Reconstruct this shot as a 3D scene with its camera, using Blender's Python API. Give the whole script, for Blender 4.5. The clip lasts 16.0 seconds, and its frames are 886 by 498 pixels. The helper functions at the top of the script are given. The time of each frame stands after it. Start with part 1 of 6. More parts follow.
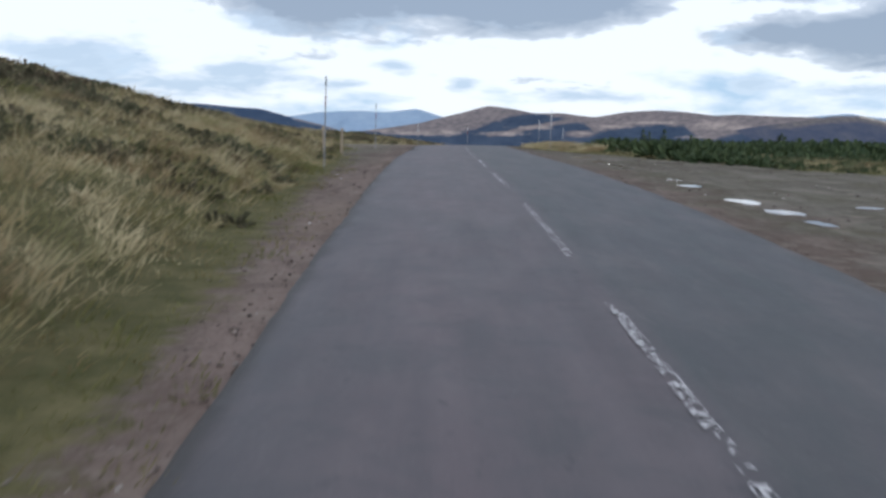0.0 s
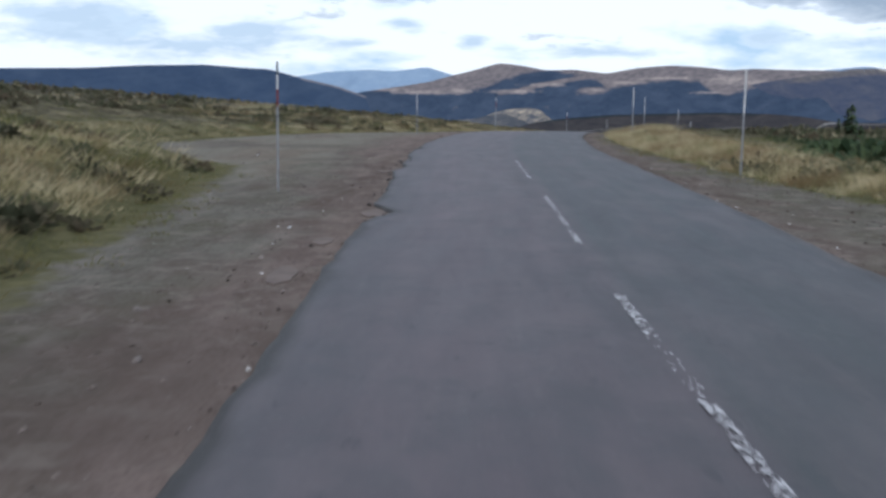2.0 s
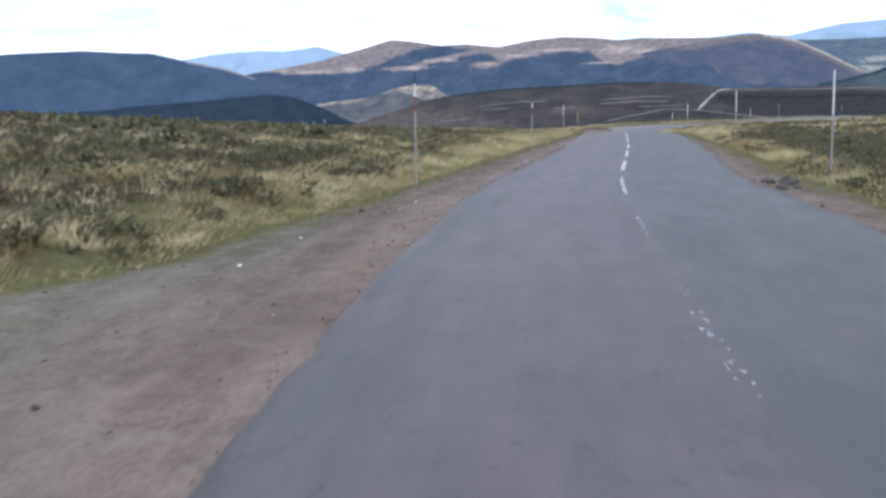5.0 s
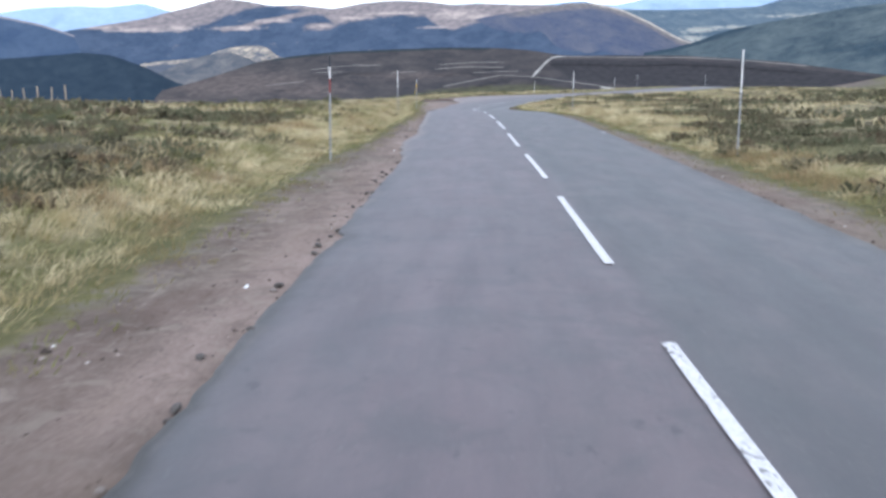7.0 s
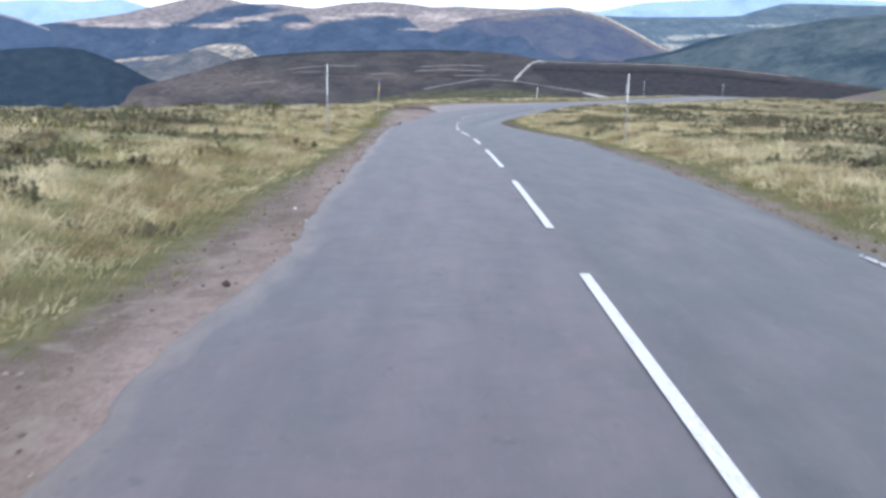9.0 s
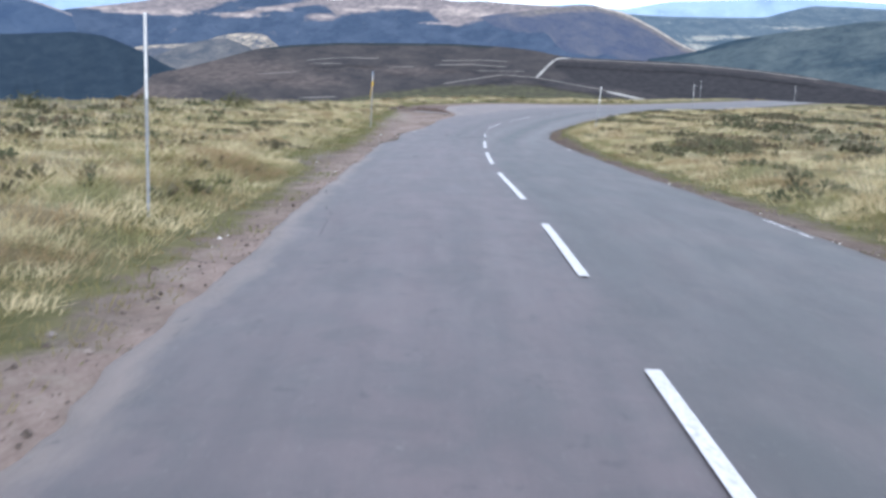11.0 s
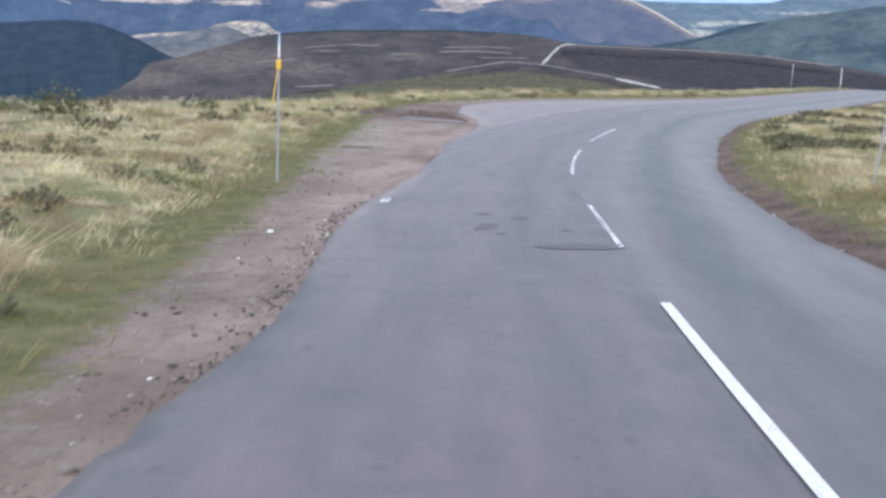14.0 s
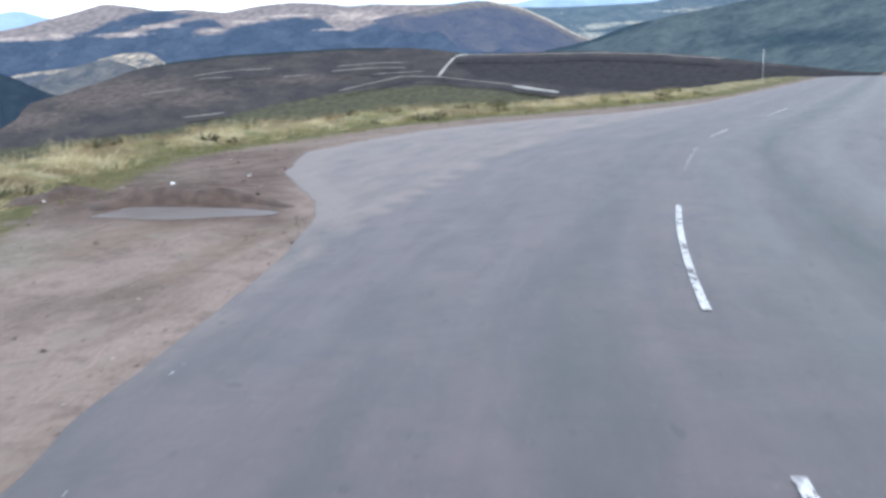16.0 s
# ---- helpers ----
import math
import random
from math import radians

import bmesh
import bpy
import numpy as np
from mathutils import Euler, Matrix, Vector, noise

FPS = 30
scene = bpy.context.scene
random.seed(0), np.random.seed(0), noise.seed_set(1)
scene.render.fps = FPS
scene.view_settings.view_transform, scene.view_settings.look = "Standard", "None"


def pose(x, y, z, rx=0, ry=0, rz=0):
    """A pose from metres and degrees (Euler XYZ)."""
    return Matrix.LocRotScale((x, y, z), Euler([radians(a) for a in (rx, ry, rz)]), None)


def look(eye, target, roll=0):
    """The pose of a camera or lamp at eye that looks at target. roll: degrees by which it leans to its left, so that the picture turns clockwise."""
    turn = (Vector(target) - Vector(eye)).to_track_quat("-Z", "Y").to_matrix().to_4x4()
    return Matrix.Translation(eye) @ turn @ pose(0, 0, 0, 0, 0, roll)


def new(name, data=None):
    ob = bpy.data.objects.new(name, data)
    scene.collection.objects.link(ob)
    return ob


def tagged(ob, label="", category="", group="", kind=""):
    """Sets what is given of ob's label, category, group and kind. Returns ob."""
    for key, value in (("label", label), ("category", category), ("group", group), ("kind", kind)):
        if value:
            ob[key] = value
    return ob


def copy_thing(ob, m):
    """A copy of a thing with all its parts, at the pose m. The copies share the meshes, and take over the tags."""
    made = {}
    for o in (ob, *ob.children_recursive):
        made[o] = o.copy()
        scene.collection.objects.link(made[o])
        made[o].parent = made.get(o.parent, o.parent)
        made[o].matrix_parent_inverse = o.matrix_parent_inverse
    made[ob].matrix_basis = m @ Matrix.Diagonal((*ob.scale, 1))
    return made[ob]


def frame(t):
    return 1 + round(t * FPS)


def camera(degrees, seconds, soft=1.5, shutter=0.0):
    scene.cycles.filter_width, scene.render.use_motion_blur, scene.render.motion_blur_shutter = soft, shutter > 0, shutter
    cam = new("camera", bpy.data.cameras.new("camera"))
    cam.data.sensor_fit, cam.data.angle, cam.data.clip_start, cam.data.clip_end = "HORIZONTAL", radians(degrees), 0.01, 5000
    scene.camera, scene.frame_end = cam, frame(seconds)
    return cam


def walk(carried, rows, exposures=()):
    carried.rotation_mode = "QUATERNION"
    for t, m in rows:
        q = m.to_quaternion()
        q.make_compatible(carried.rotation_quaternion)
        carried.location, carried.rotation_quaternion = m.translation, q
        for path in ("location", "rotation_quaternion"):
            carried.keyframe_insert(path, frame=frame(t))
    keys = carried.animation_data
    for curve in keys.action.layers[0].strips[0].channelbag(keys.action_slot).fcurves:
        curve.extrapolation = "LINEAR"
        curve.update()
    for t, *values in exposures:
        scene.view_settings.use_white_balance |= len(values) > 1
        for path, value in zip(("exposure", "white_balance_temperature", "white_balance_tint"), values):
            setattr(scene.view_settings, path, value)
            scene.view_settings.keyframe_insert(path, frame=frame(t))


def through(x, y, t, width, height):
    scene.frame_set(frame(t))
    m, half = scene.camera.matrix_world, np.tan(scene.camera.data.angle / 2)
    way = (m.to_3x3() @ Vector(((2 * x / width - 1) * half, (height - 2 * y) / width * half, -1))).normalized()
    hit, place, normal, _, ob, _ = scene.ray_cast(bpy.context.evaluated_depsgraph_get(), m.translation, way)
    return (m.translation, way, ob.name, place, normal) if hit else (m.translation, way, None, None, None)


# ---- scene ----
CAM = camera(48.2, 16.0, soft=3.0, shutter=0.15)
PATH = [
    (0, -1.41, 3.57, 2.13, -2.59, -5.85, 0.95),
    (0.5, -0.97, 12.60, 2.64, -2.14, -6.16, -0.33),
    (1, -0.68, 21.54, 3.11, -2.00, -6.43, 0.23),
    (1.5, -0.42, 30.03, 3.35, -1.92, -7.68, 0.59),
    (2, -0.22, 38.77, 3.62, -1.92, -8.22, 0.22),
    (2.5, 0.25, 46.91, 3.73, -1.88, -8.50, -0.14),
    (3, 0.57, 54.89, 3.89, -2.21, -8.40, -0.20),
    (3.2, 0.77, 58.03, 3.97, -2.39, -8.51, -0.20),
    (5.3, 3.56, 85.46, 4.23, -9.17, -10.06, -1.15),
    (5.5, 4.13, 88.25, 4.22, -10.50, -10.54, -0.29),
    (6, 5.89, 94.91, 4.05, -13.13, -11.06, -0.82),
    (6.5, 7.77, 101.10, 3.85, -15.56, -11.38, -0.67),
    (7, 9.76, 107.16, 3.61, -17.19, -11.82, -0.57),
    (7.5, 11.68, 112.76, 3.39, -17.98, -11.84, -0.57),
    (8, 13.66, 118.57, 3.14, -18.47, -12.02, -0.29),
    (8.5, 15.64, 124.41, 2.94, -18.64, -11.70, 0.21),
    (9, 17.56, 130.21, 2.73, -18.55, -11.67, 0.72),
    (9.2, 18.31, 132.51, 2.63, -18.49, -11.75, 0.71),
    (11.3, 25.17, 153.81, 1.82, -17.54, -12.11, 2.43),
    (11.5, 25.68, 155.90, 1.80, -17.58, -12.21, 2.72),
    (12, 27.16, 160.77, 1.50, -17.63, -12.41, 3.66),
    (12.5, 28.62, 165.73, 1.19, -17.44, -13.28, 3.47),
    (13, 30.08, 170.57, 0.93, -17.54, -13.01, 3.87),
    (13.5, 31.50, 175.21, 0.65, -17.50, -12.64, 3.22),
    (14, 33.14, 180.25, 0.36, -17.43, -12.69, 1.84),
    (14.5, 34.91, 185.52, -0.01, -17.86, -12.86, 0.94),
    (15, 36.96, 191.16, -0.31, -18.54, -12.19, -0.32),
    (15.5, 39.30, 196.72, -0.61, -20.20, -12.17, -1.42),
    (15.8, 40.79, 200.00, -0.79, -21.51, -12.26, -2.04),
    (16, 41.83, 202.14, -0.85, -22.69, -11.81, -1.90),
]


def aim(x, y, z, yaw, pitch, lean):
    a, b = radians(yaw), radians(pitch)
    eye = Vector((x, y, z))
    return look(eye, eye + Vector((-math.sin(a) * math.cos(b), math.cos(a) * math.cos(b), math.sin(b))), lean)


walk(CAM, [(row[0], aim(*row[1:])) for row in PATH],
     exposures=[(0, -0.08, 5850, 10), (3.2, 0.08, 5620, 9), (5.3, 0.72, 5700, 10), (7, 1.0, 5660, 10), (8, 1.04, 5580, 10), (9, 1.08, 5580, 10), (12.5, 1.06, 5680, 10), (14.5, 1.1, 5680, 10), (15.5, 1.08, 5670, 7), (16, 1.07, 5660, 6)])

# ---- sky and light: a bright day of broken cloud, the road itself in the clouds' shade ----
SUN_TURN, SUN_RISE = 205.0, 38.0
world = bpy.data.worlds.new("sky")
scene.world = world
world.use_nodes = True
wn, wl = world.node_tree.nodes, world.node_tree.links
wn.clear()


def wnode(kind, **values):
    n = wn.new(kind)
    for key, value in values.items():
        n.inputs[int(key[1:])].default_value = value
    return n


sky = wn.new("ShaderNodeTexSky")
sky.sky_type, sky.sun_disc = "NISHITA", False
sky.sun_elevation, sky.sun_rotation = radians(SUN_RISE), radians(SUN_TURN)
way = wn.new("ShaderNodeTexCoord")
split = wn.new("ShaderNodeSeparateXYZ")
wl.new(way.outputs["Generated"], split.inputs[0])


def wmath(op, a, b=None, clamp=False):
    n = wn.new("ShaderNodeMath")
    n.operation, n.use_clamp = op, clamp
    for k, v in enumerate((a, b)):
        if v is None:
            continue
        if isinstance(v, (int, float)):
            n.inputs[k].default_value = v
        else:
            wl.new(v, n.inputs[k])
    return n.outputs[0]


def wramp(value, stops):
    n = wn.new("ShaderNodeValToRGB")
    ramp = n.color_ramp
    while len(ramp.elements) < len(stops):
        ramp.elements.new(0.5)
    for el, (at, col) in zip(ramp.elements, stops):
        el.position, el.color = at, (*col, 1)
    wl.new(value, n.inputs[0])
    return n.outputs[0]


def wmix(fac, a, b):
    n = wn.new("ShaderNodeMix")
    n.data_type = "RGBA"
    for k, v in ((0, fac), (6, a), (7, b)):
        if isinstance(v, tuple):
            n.inputs[k].default_value = (*v, 1)
        else:
            wl.new(v, n.inputs[k])
    return n.outputs[2]


# Cloud sheets: the way up is flattened so that the clouds draw together towards the horizon.
rise = wmath("MAXIMUM", split.outputs[2], 0.0)
flat = wmath("ADD", rise, 0.22)
comb = wn.new("ShaderNodeCombineXYZ")
wl.new(wmath("DIVIDE", split.outputs[0], flat), comb.inputs[0])
wl.new(wmath("DIVIDE", split.outputs[1], flat), comb.inputs[1])


def wnoise(scale, detail, shift, rough=0.55, distortion=0.0):
    m = wn.new("ShaderNodeMapping")
    m.inputs["Location"].default_value = shift
    wl.new(comb.outputs[0], m.inputs[0])
    n = wn.new("ShaderNodeTexNoise")
    n.inputs["Scale"].default_value, n.inputs["Detail"].default_value = scale, detail
    n.inputs["Roughness"].default_value, n.inputs["Distortion"].default_value = rough, distortion
    wl.new(m.outputs[0], n.inputs["Vector"])
    return n.outputs["Fac"]


blue = wmix(wramp(rise, [(0.0, (0, 0, 0)), (0.35, (1, 1, 1))]), (7.6, 9.6, 11.2), (2.4, 4.4, 7.6))
cover = wramp(wnoise(1.5, 7, (3.1, 0.4, 0), 0.55, 0.2), [(0.33, (0, 0, 0)), (0.47, (1, 1, 1))])


def bank(turn, rise_deg, half_wide, half_tall):
    """1 at the middle of a bank of cloud, 0 at its rim."""
    a, e = radians(turn), radians(rise_deg)
    d = wn.new("ShaderNodeVectorMath")
    d.operation = "SUBTRACT"
    wl.new(way.outputs["Generated"], d.inputs[0])
    d.inputs[1].default_value = (math.sin(a) * math.cos(e), math.cos(a) * math.cos(e), math.sin(e))
    k = wn.new("ShaderNodeVectorMath")
    k.operation = "MULTIPLY"
    wl.new(d.outputs[0], k.inputs[0])
    k.inputs[1].default_value = (1 / radians(half_wide), 1.0, 1 / radians(half_tall))
    n = wn.new("ShaderNodeVectorMath")
    n.operation = "LENGTH"
    wl.new(k.outputs[0], n.inputs[0])
    return wmath("SUBTRACT", 1.0, n.outputs["Value"], True)


# banks of grey cloud ahead, and a grey cover overhead
billow = wmath("ADD", wmath("MULTIPLY", wnoise(2.6, 4, (1.3, 0.2, 2.0), 0.6, 0.25), 0.8), wmath("MULTIPLY", wnoise(8.5, 7, (4.3, 1.2, 2.0), 0.6, 0.35), 0.9))


def gather(start, rows, weight):
    total = start
    for turn, rise_deg, half_wide, half_tall in rows:
        total = wmath("ADD", total, wmath("MULTIPLY", bank(turn, rise_deg, half_wide, half_tall), weight))
    return total


banks = gather(wmath("MULTIPLY", wramp(rise, [(0.2, (0, 0, 0)), (0.32, (1, 1, 1))]), 0.2),
               [(2, 9.4, 15, 4.2), (-5, 9.0, 8, 3.0), (8, 8.6, 9, 2.6), (20.6, 6.4, 4.6, 1.5), (25.6, 5.9, 3.6, 2.1), (21, 9.4, 8, 1.9), (30, 7.5, 6, 3)], 0.95)
thick = wramp(wmath("ADD", wmath("SUBTRACT", billow, 0.52), banks), [(0.5, (0, 0, 0)), (0.62, (0.55, 0.55, 0.55)), (1.0, (1, 1, 1))])
puffs = gather(wmath("SUBTRACT", billow, 0.75), [(-0.3, 4.6, 2.2, 0.8), (3.6, 3.5, 1.8, 0.8), (19.4, 3.7, 2.6, 0.9), (25, 3.4, 5, 0.7), (-3.6, 3.5, 3.5, 0.7), (-12.5, 3.2, 9, 1.5), (-18.5, 4.6, 6, 1.7), (-8.5, 4.2, 4, 0.9), (11, 3.0, 6, 0.6)], 0.75)
veil = wramp(puffs, [(0.34, (0, 0, 0)), (0.75, (1, 1, 1))])
high = wramp(rise, [(0.055, (0, 0, 0)), (0.085, (1, 1, 1))])
under = wmix(thick, (13.8, 13.9, 13.9), (4.7, 5.4, 6.4))
cloud = wmix(veil, under, (8.0, 9.3, 10.6))
clouds = wmix(wmath("MAXIMUM", wmath("MAXIMUM", cover, veil), wmath("MULTIPLY", thick, high)), blue, cloud)
both = wn.new("ShaderNodeMix")
both.data_type = "RGBA"
both.inputs[0].default_value = 0.86
wl.new(sky.outputs[0], both.inputs[6])
wl.new(clouds, both.inputs[7])
back = wn.new("ShaderNodeBackground")
back.inputs[1].default_value = 0.085
wl.new(both.outputs[2], back.inputs[0])
wout = wn.new("ShaderNodeOutputWorld")
wl.new(back.outputs[0], wout.inputs[0])

sun = new("sun", bpy.data.lights.new("sun", "SUN"))
sun.data.energy, sun.data.angle, sun.data.color = 1.0, radians(12), (1.0, 0.95, 0.88)
sun.matrix_world = look((0, 0, 0), (-math.sin(radians(SUN_TURN)) * math.cos(radians(SUN_RISE)), -math.cos(radians(SUN_TURN)) * math.cos(radians(SUN_RISE)), -math.sin(radians(SUN_RISE))))


# ---- materials ----
class Mat:
    """A small builder of node materials in the object's own metres."""

    def __init__(self, name, rough=0.9, spec=0.3):
        self.m = bpy.data.materials.new(name)
        self.m.use_nodes = True
        self.n, self.l = self.m.node_tree.nodes, self.m.node_tree.links
        self.p = self.n["Principled BSDF"]
        self.p.inputs["Roughness"].default_value = rough
        self.p.inputs["Specular IOR Level"].default_value = spec
        self.co = self.n.new("ShaderNodeTexCoord").outputs["Object"]

    def put(self, socket, value):
        if isinstance(value, bpy.types.NodeSocket):
            self.l.new(value, socket)
        elif isinstance(value, tuple):
            socket.default_value = (*value, 1) if len(value) == 3 else value
        else:
            socket.default_value = value

    def noise(self, scale, detail=4, rough=0.55, stretch=(1, 1, 1), turn=0.0, shift=(0, 0, 0), distortion=0.0):
        mp = self.n.new("ShaderNodeMapping")
        mp.inputs["Scale"].default_value, mp.inputs["Location"].default_value = stretch, shift
        mp.inputs["Rotation"].default_value = (0, 0, turn)
        self.l.new(self.co, mp.inputs[0])
        t = self.n.new("ShaderNodeTexNoise")
        t.inputs["Scale"].default_value, t.inputs["Detail"].default_value = scale, detail
        t.inputs["Roughness"].default_value, t.inputs["Distortion"].default_value = rough, distortion
        self.l.new(mp.outputs[0], t.inputs["Vector"])
        return t.outputs["Fac"]

    def streak(self, along, beside, detail=4, rough=0.6, shift=0.0):
        """Noise in the road's own metres: its grain per metre along and beside the road."""
        j = self.n.new("ShaderNodeCombineXYZ")
        self.l.new(self.math("MULTIPLY", self.attr("along"), along), j.inputs[0])
        self.l.new(self.math("MULTIPLY", self.attr("beside"), beside), j.inputs[1])
        j.inputs[2].default_value = shift
        t = self.n.new("ShaderNodeTexNoise")
        t.inputs["Scale"].default_value, t.inputs["Detail"].default_value, t.inputs["Roughness"].default_value = 1.0, detail, rough
        self.l.new(j.outputs[0], t.inputs["Vector"])
        return t.outputs["Fac"]

    def cells(self, scale):
        t = self.n.new("ShaderNodeTexVoronoi")
        t.inputs["Scale"].default_value = scale
        self.l.new(self.co, t.inputs["Vector"])
        return t.outputs

    def ramp(self, value, stops):
        r = self.n.new("ShaderNodeValToRGB")
        while len(r.color_ramp.elements) < len(stops):
            r.color_ramp.elements.new(0.5)
        for el, (at, col) in zip(r.color_ramp.elements, stops):
            el.position = at
            el.color = (*col, 1) if isinstance(col, tuple) else (col, col, col, 1)
        self.l.new(value, r.inputs[0])
        return r.outputs[0]

    def mix(self, fac, a, b, blend="MIX"):
        x = self.n.new("ShaderNodeMix")
        x.data_type, x.blend_type = "RGBA", blend
        for k, v in ((0, fac), (6, a), (7, b)):
            self.put(x.inputs[k], v)
        return x.outputs[2]

    def math(self, op, a, b=0.0):
        x = self.n.new("ShaderNodeMath")
        x.operation = op
        self.put(x.inputs[0], a)
        self.put(x.inputs[1], b)
        return x.outputs[0]

    def attr(self, name):
        a = self.n.new("ShaderNodeAttribute")
        a.attribute_name = name
        return a.outputs["Fac"]

    def island(self):
        return self.n.new("ShaderNodeNewGeometry").outputs["Random Per Island"]

    def each(self):
        return self.n.new("ShaderNodeObjectInfo").outputs["Random"]

    def leaf(self, colour, through=0.45):
        """Thin leaves that let some light through."""
        t = self.n.new("ShaderNodeBsdfTranslucent")
        self.put(t.inputs["Color"], colour)
        x = self.n.new("ShaderNodeMixShader")
        x.inputs[0].default_value = through
        self.l.new(self.p.outputs[0], x.inputs[1])
        self.l.new(t.outputs[0], x.inputs[2])
        self.l.new(x.outputs[0], self.n["Material Output"].inputs["Surface"])
        return self.done(colour)

    def bump(self, value, strength=0.4, metres=0.02):
        b = self.n.new("ShaderNodeBump")
        b.inputs["Strength"].default_value, b.inputs["Distance"].default_value = strength, metres
        self.l.new(value, b.inputs["Height"])
        self.l.new(b.outputs[0], self.p.inputs["Normal"])

    def done(self, colour, rough=None, metal=None):
        self.put(self.p.inputs["Base Color"], colour)
        if rough is not None:
            self.put(self.p.inputs["Roughness"], rough)
        if metal is not None:
            self.put(self.p.inputs["Metallic"], metal)
        return self.m


def plain(name, colour, rough=0.7, metal=0.0, scale=30, vary=0.25):
    m = Mat(name, rough)
    f = m.noise(scale, 5)
    c = m.mix(m.ramp(f, [(0.3, 0.0), (0.7, 1.0)]), tuple(v * (1 - vary) for v in colour), tuple(min(1, v * (1 + vary)) for v in colour))
    return m.done(c, m.ramp(f, [(0.2, max(0.05, rough - 0.15)), (0.8, min(1, rough + 0.1))]), metal)


def asphalt():
    m = Mat("worn_asphalt", 0.7, 0.42)
    fine, mid, big = m.noise(90, 4, 0.75), m.noise(6, 6, 0.65), m.noise(0.35, 5, 0.6)
    c = m.mix(m.ramp(fine, [(0.3, 0.0), (0.75, 1.0)]), (0.078, 0.059, 0.067), (0.132, 0.103, 0.113))
    c = m.mix(m.ramp(mid, [(0.4, 0.0), (0.72, 0.5)]), c, (0.086, 0.071, 0.078))
    c = m.mix(m.ramp(big, [(0.42, 0.0), (0.7, 0.45)]), c, (0.055, 0.06, 0.067))
    # the two lanes were surfaced apart: one leans to violet grey, the other to blue-green grey, darkened a little for
    # the lens's dim corners
    c = m.mix(m.attr("side"), c, m.mix(m.ramp(mid, [(0.35, 0.0), (0.7, 1.0)]), (0.038, 0.044, 0.047), (0.051, 0.055, 0.058)))
    # tyre tracks, smoother and a little darker, and the paler dusty rims
    c = m.mix(m.math("MULTIPLY", m.attr("lane"), m.ramp(m.noise(1.2, 4), [(0.3, 0.35), (0.7, 0.8)])), c, (0.062, 0.057, 0.063))
    c = m.mix(m.ramp(m.streak(0.22, 3.2, 5, 0.6), [(0.4, 0.0), (0.66, 0.5)]), c, (0.053, 0.048, 0.056))
    c = m.mix(m.ramp(m.streak(0.4, 1.1, 5, 0.6, 7.0), [(0.46, 0.0), (0.68, 0.4)]), c, (0.125, 0.1, 0.106))
    # wear in ragged blotches where the binder has gone
    c = m.mix(m.ramp(m.noise(1.7, 7, 0.7, shift=(21, 4, 0), distortion=0.6), [(0.48, 0.0), (0.62, 0.45)]), c, (0.048, 0.049, 0.055))
    c = m.mix(m.ramp(m.streak(1.0, 3.4, 7, 0.72, 31.0), [(0.56, 0.0), (0.7, 0.35)]), c, (0.115, 0.098, 0.1))
    # dark tyre polish on the bend, the seam between the lanes
    c = m.mix(m.math("MULTIPLY", m.math("MAXIMUM", m.attr("polish"), 0.0), m.ramp(m.streak(0.4, 2.0, 3, 0.6, 3.0), [(0.3, 0.6), (0.6, 0.95)])), c, (0.03, 0.035, 0.039))
    c = m.mix(m.math("MULTIPLY", m.math("MAXIMUM", m.math("MULTIPLY", m.attr("polish"), -1.0), 0.0), m.ramp(m.streak(0.4, 1.6, 5, 0.6, 23.0), [(0.3, 0.3), (0.6, 0.9)])), c, (0.11, 0.112, 0.114))
    c = m.mix(m.math("MULTIPLY", m.attr("seam"), m.ramp(m.streak(1.6, 0.2, 4, 0.6, 5.0), [(0.34, 0.15), (0.55, 0.8)])), c, (0.037, 0.037, 0.042))
    # pinkish sand driven on from the verge, thinning out inwards
    sand = m.math("ADD", m.attr("dust"), m.math("MULTIPLY", m.math("SUBTRACT", m.streak(0.7, 2.2, 7, 0.68, 2.0), 0.5), 1.3))
    c = m.mix(m.ramp(sand, [(0.32, 0.0), (0.75, 0.85)]), c, m.mix(m.ramp(fine, [(0.3, 0.0), (0.7, 1.0)]), (0.118, 0.093, 0.085), (0.195, 0.156, 0.143)))
    # chips, small spots of tar, short cracks
    c = m.mix(m.ramp(m.noise(5, 4, 0.6, shift=(4, 8, 0)), [(0.64, 0.0), (0.71, 0.6)]), c, (0.036, 0.036, 0.042))
    c = m.mix(m.ramp(m.streak(2.2, 5.5, 3, 0.55, 12.0), [(0.67, 0.0), (0.72, 0.6)]), c, (0.034, 0.034, 0.039))
    c = m.mix(m.ramp(m.noise(30, 2, 0.5, shift=(14, 8, 0)), [(0.68, 0.0), (0.73, 0.5)]), c, (0.17, 0.16, 0.163))
    # the broken rim, where the binder shows dark
    c = m.mix(m.math("MULTIPLY", m.attr("rim"), m.ramp(m.streak(1.1, 1.0, 5, 0.65, 9.0), [(0.3, 0.4), (0.46, 1.0)])), c, (0.024, 0.021, 0.02))
    m.bump(m.math("ADD", fine, m.math("MULTIPLY", mid, 0.5)), 0.25, 0.006)
    return m.done(c, m.ramp(m.streak(0.5, 2.4, 5, 0.6, 17.0), [(0.3, 0.58), (0.7, 0.66)]))


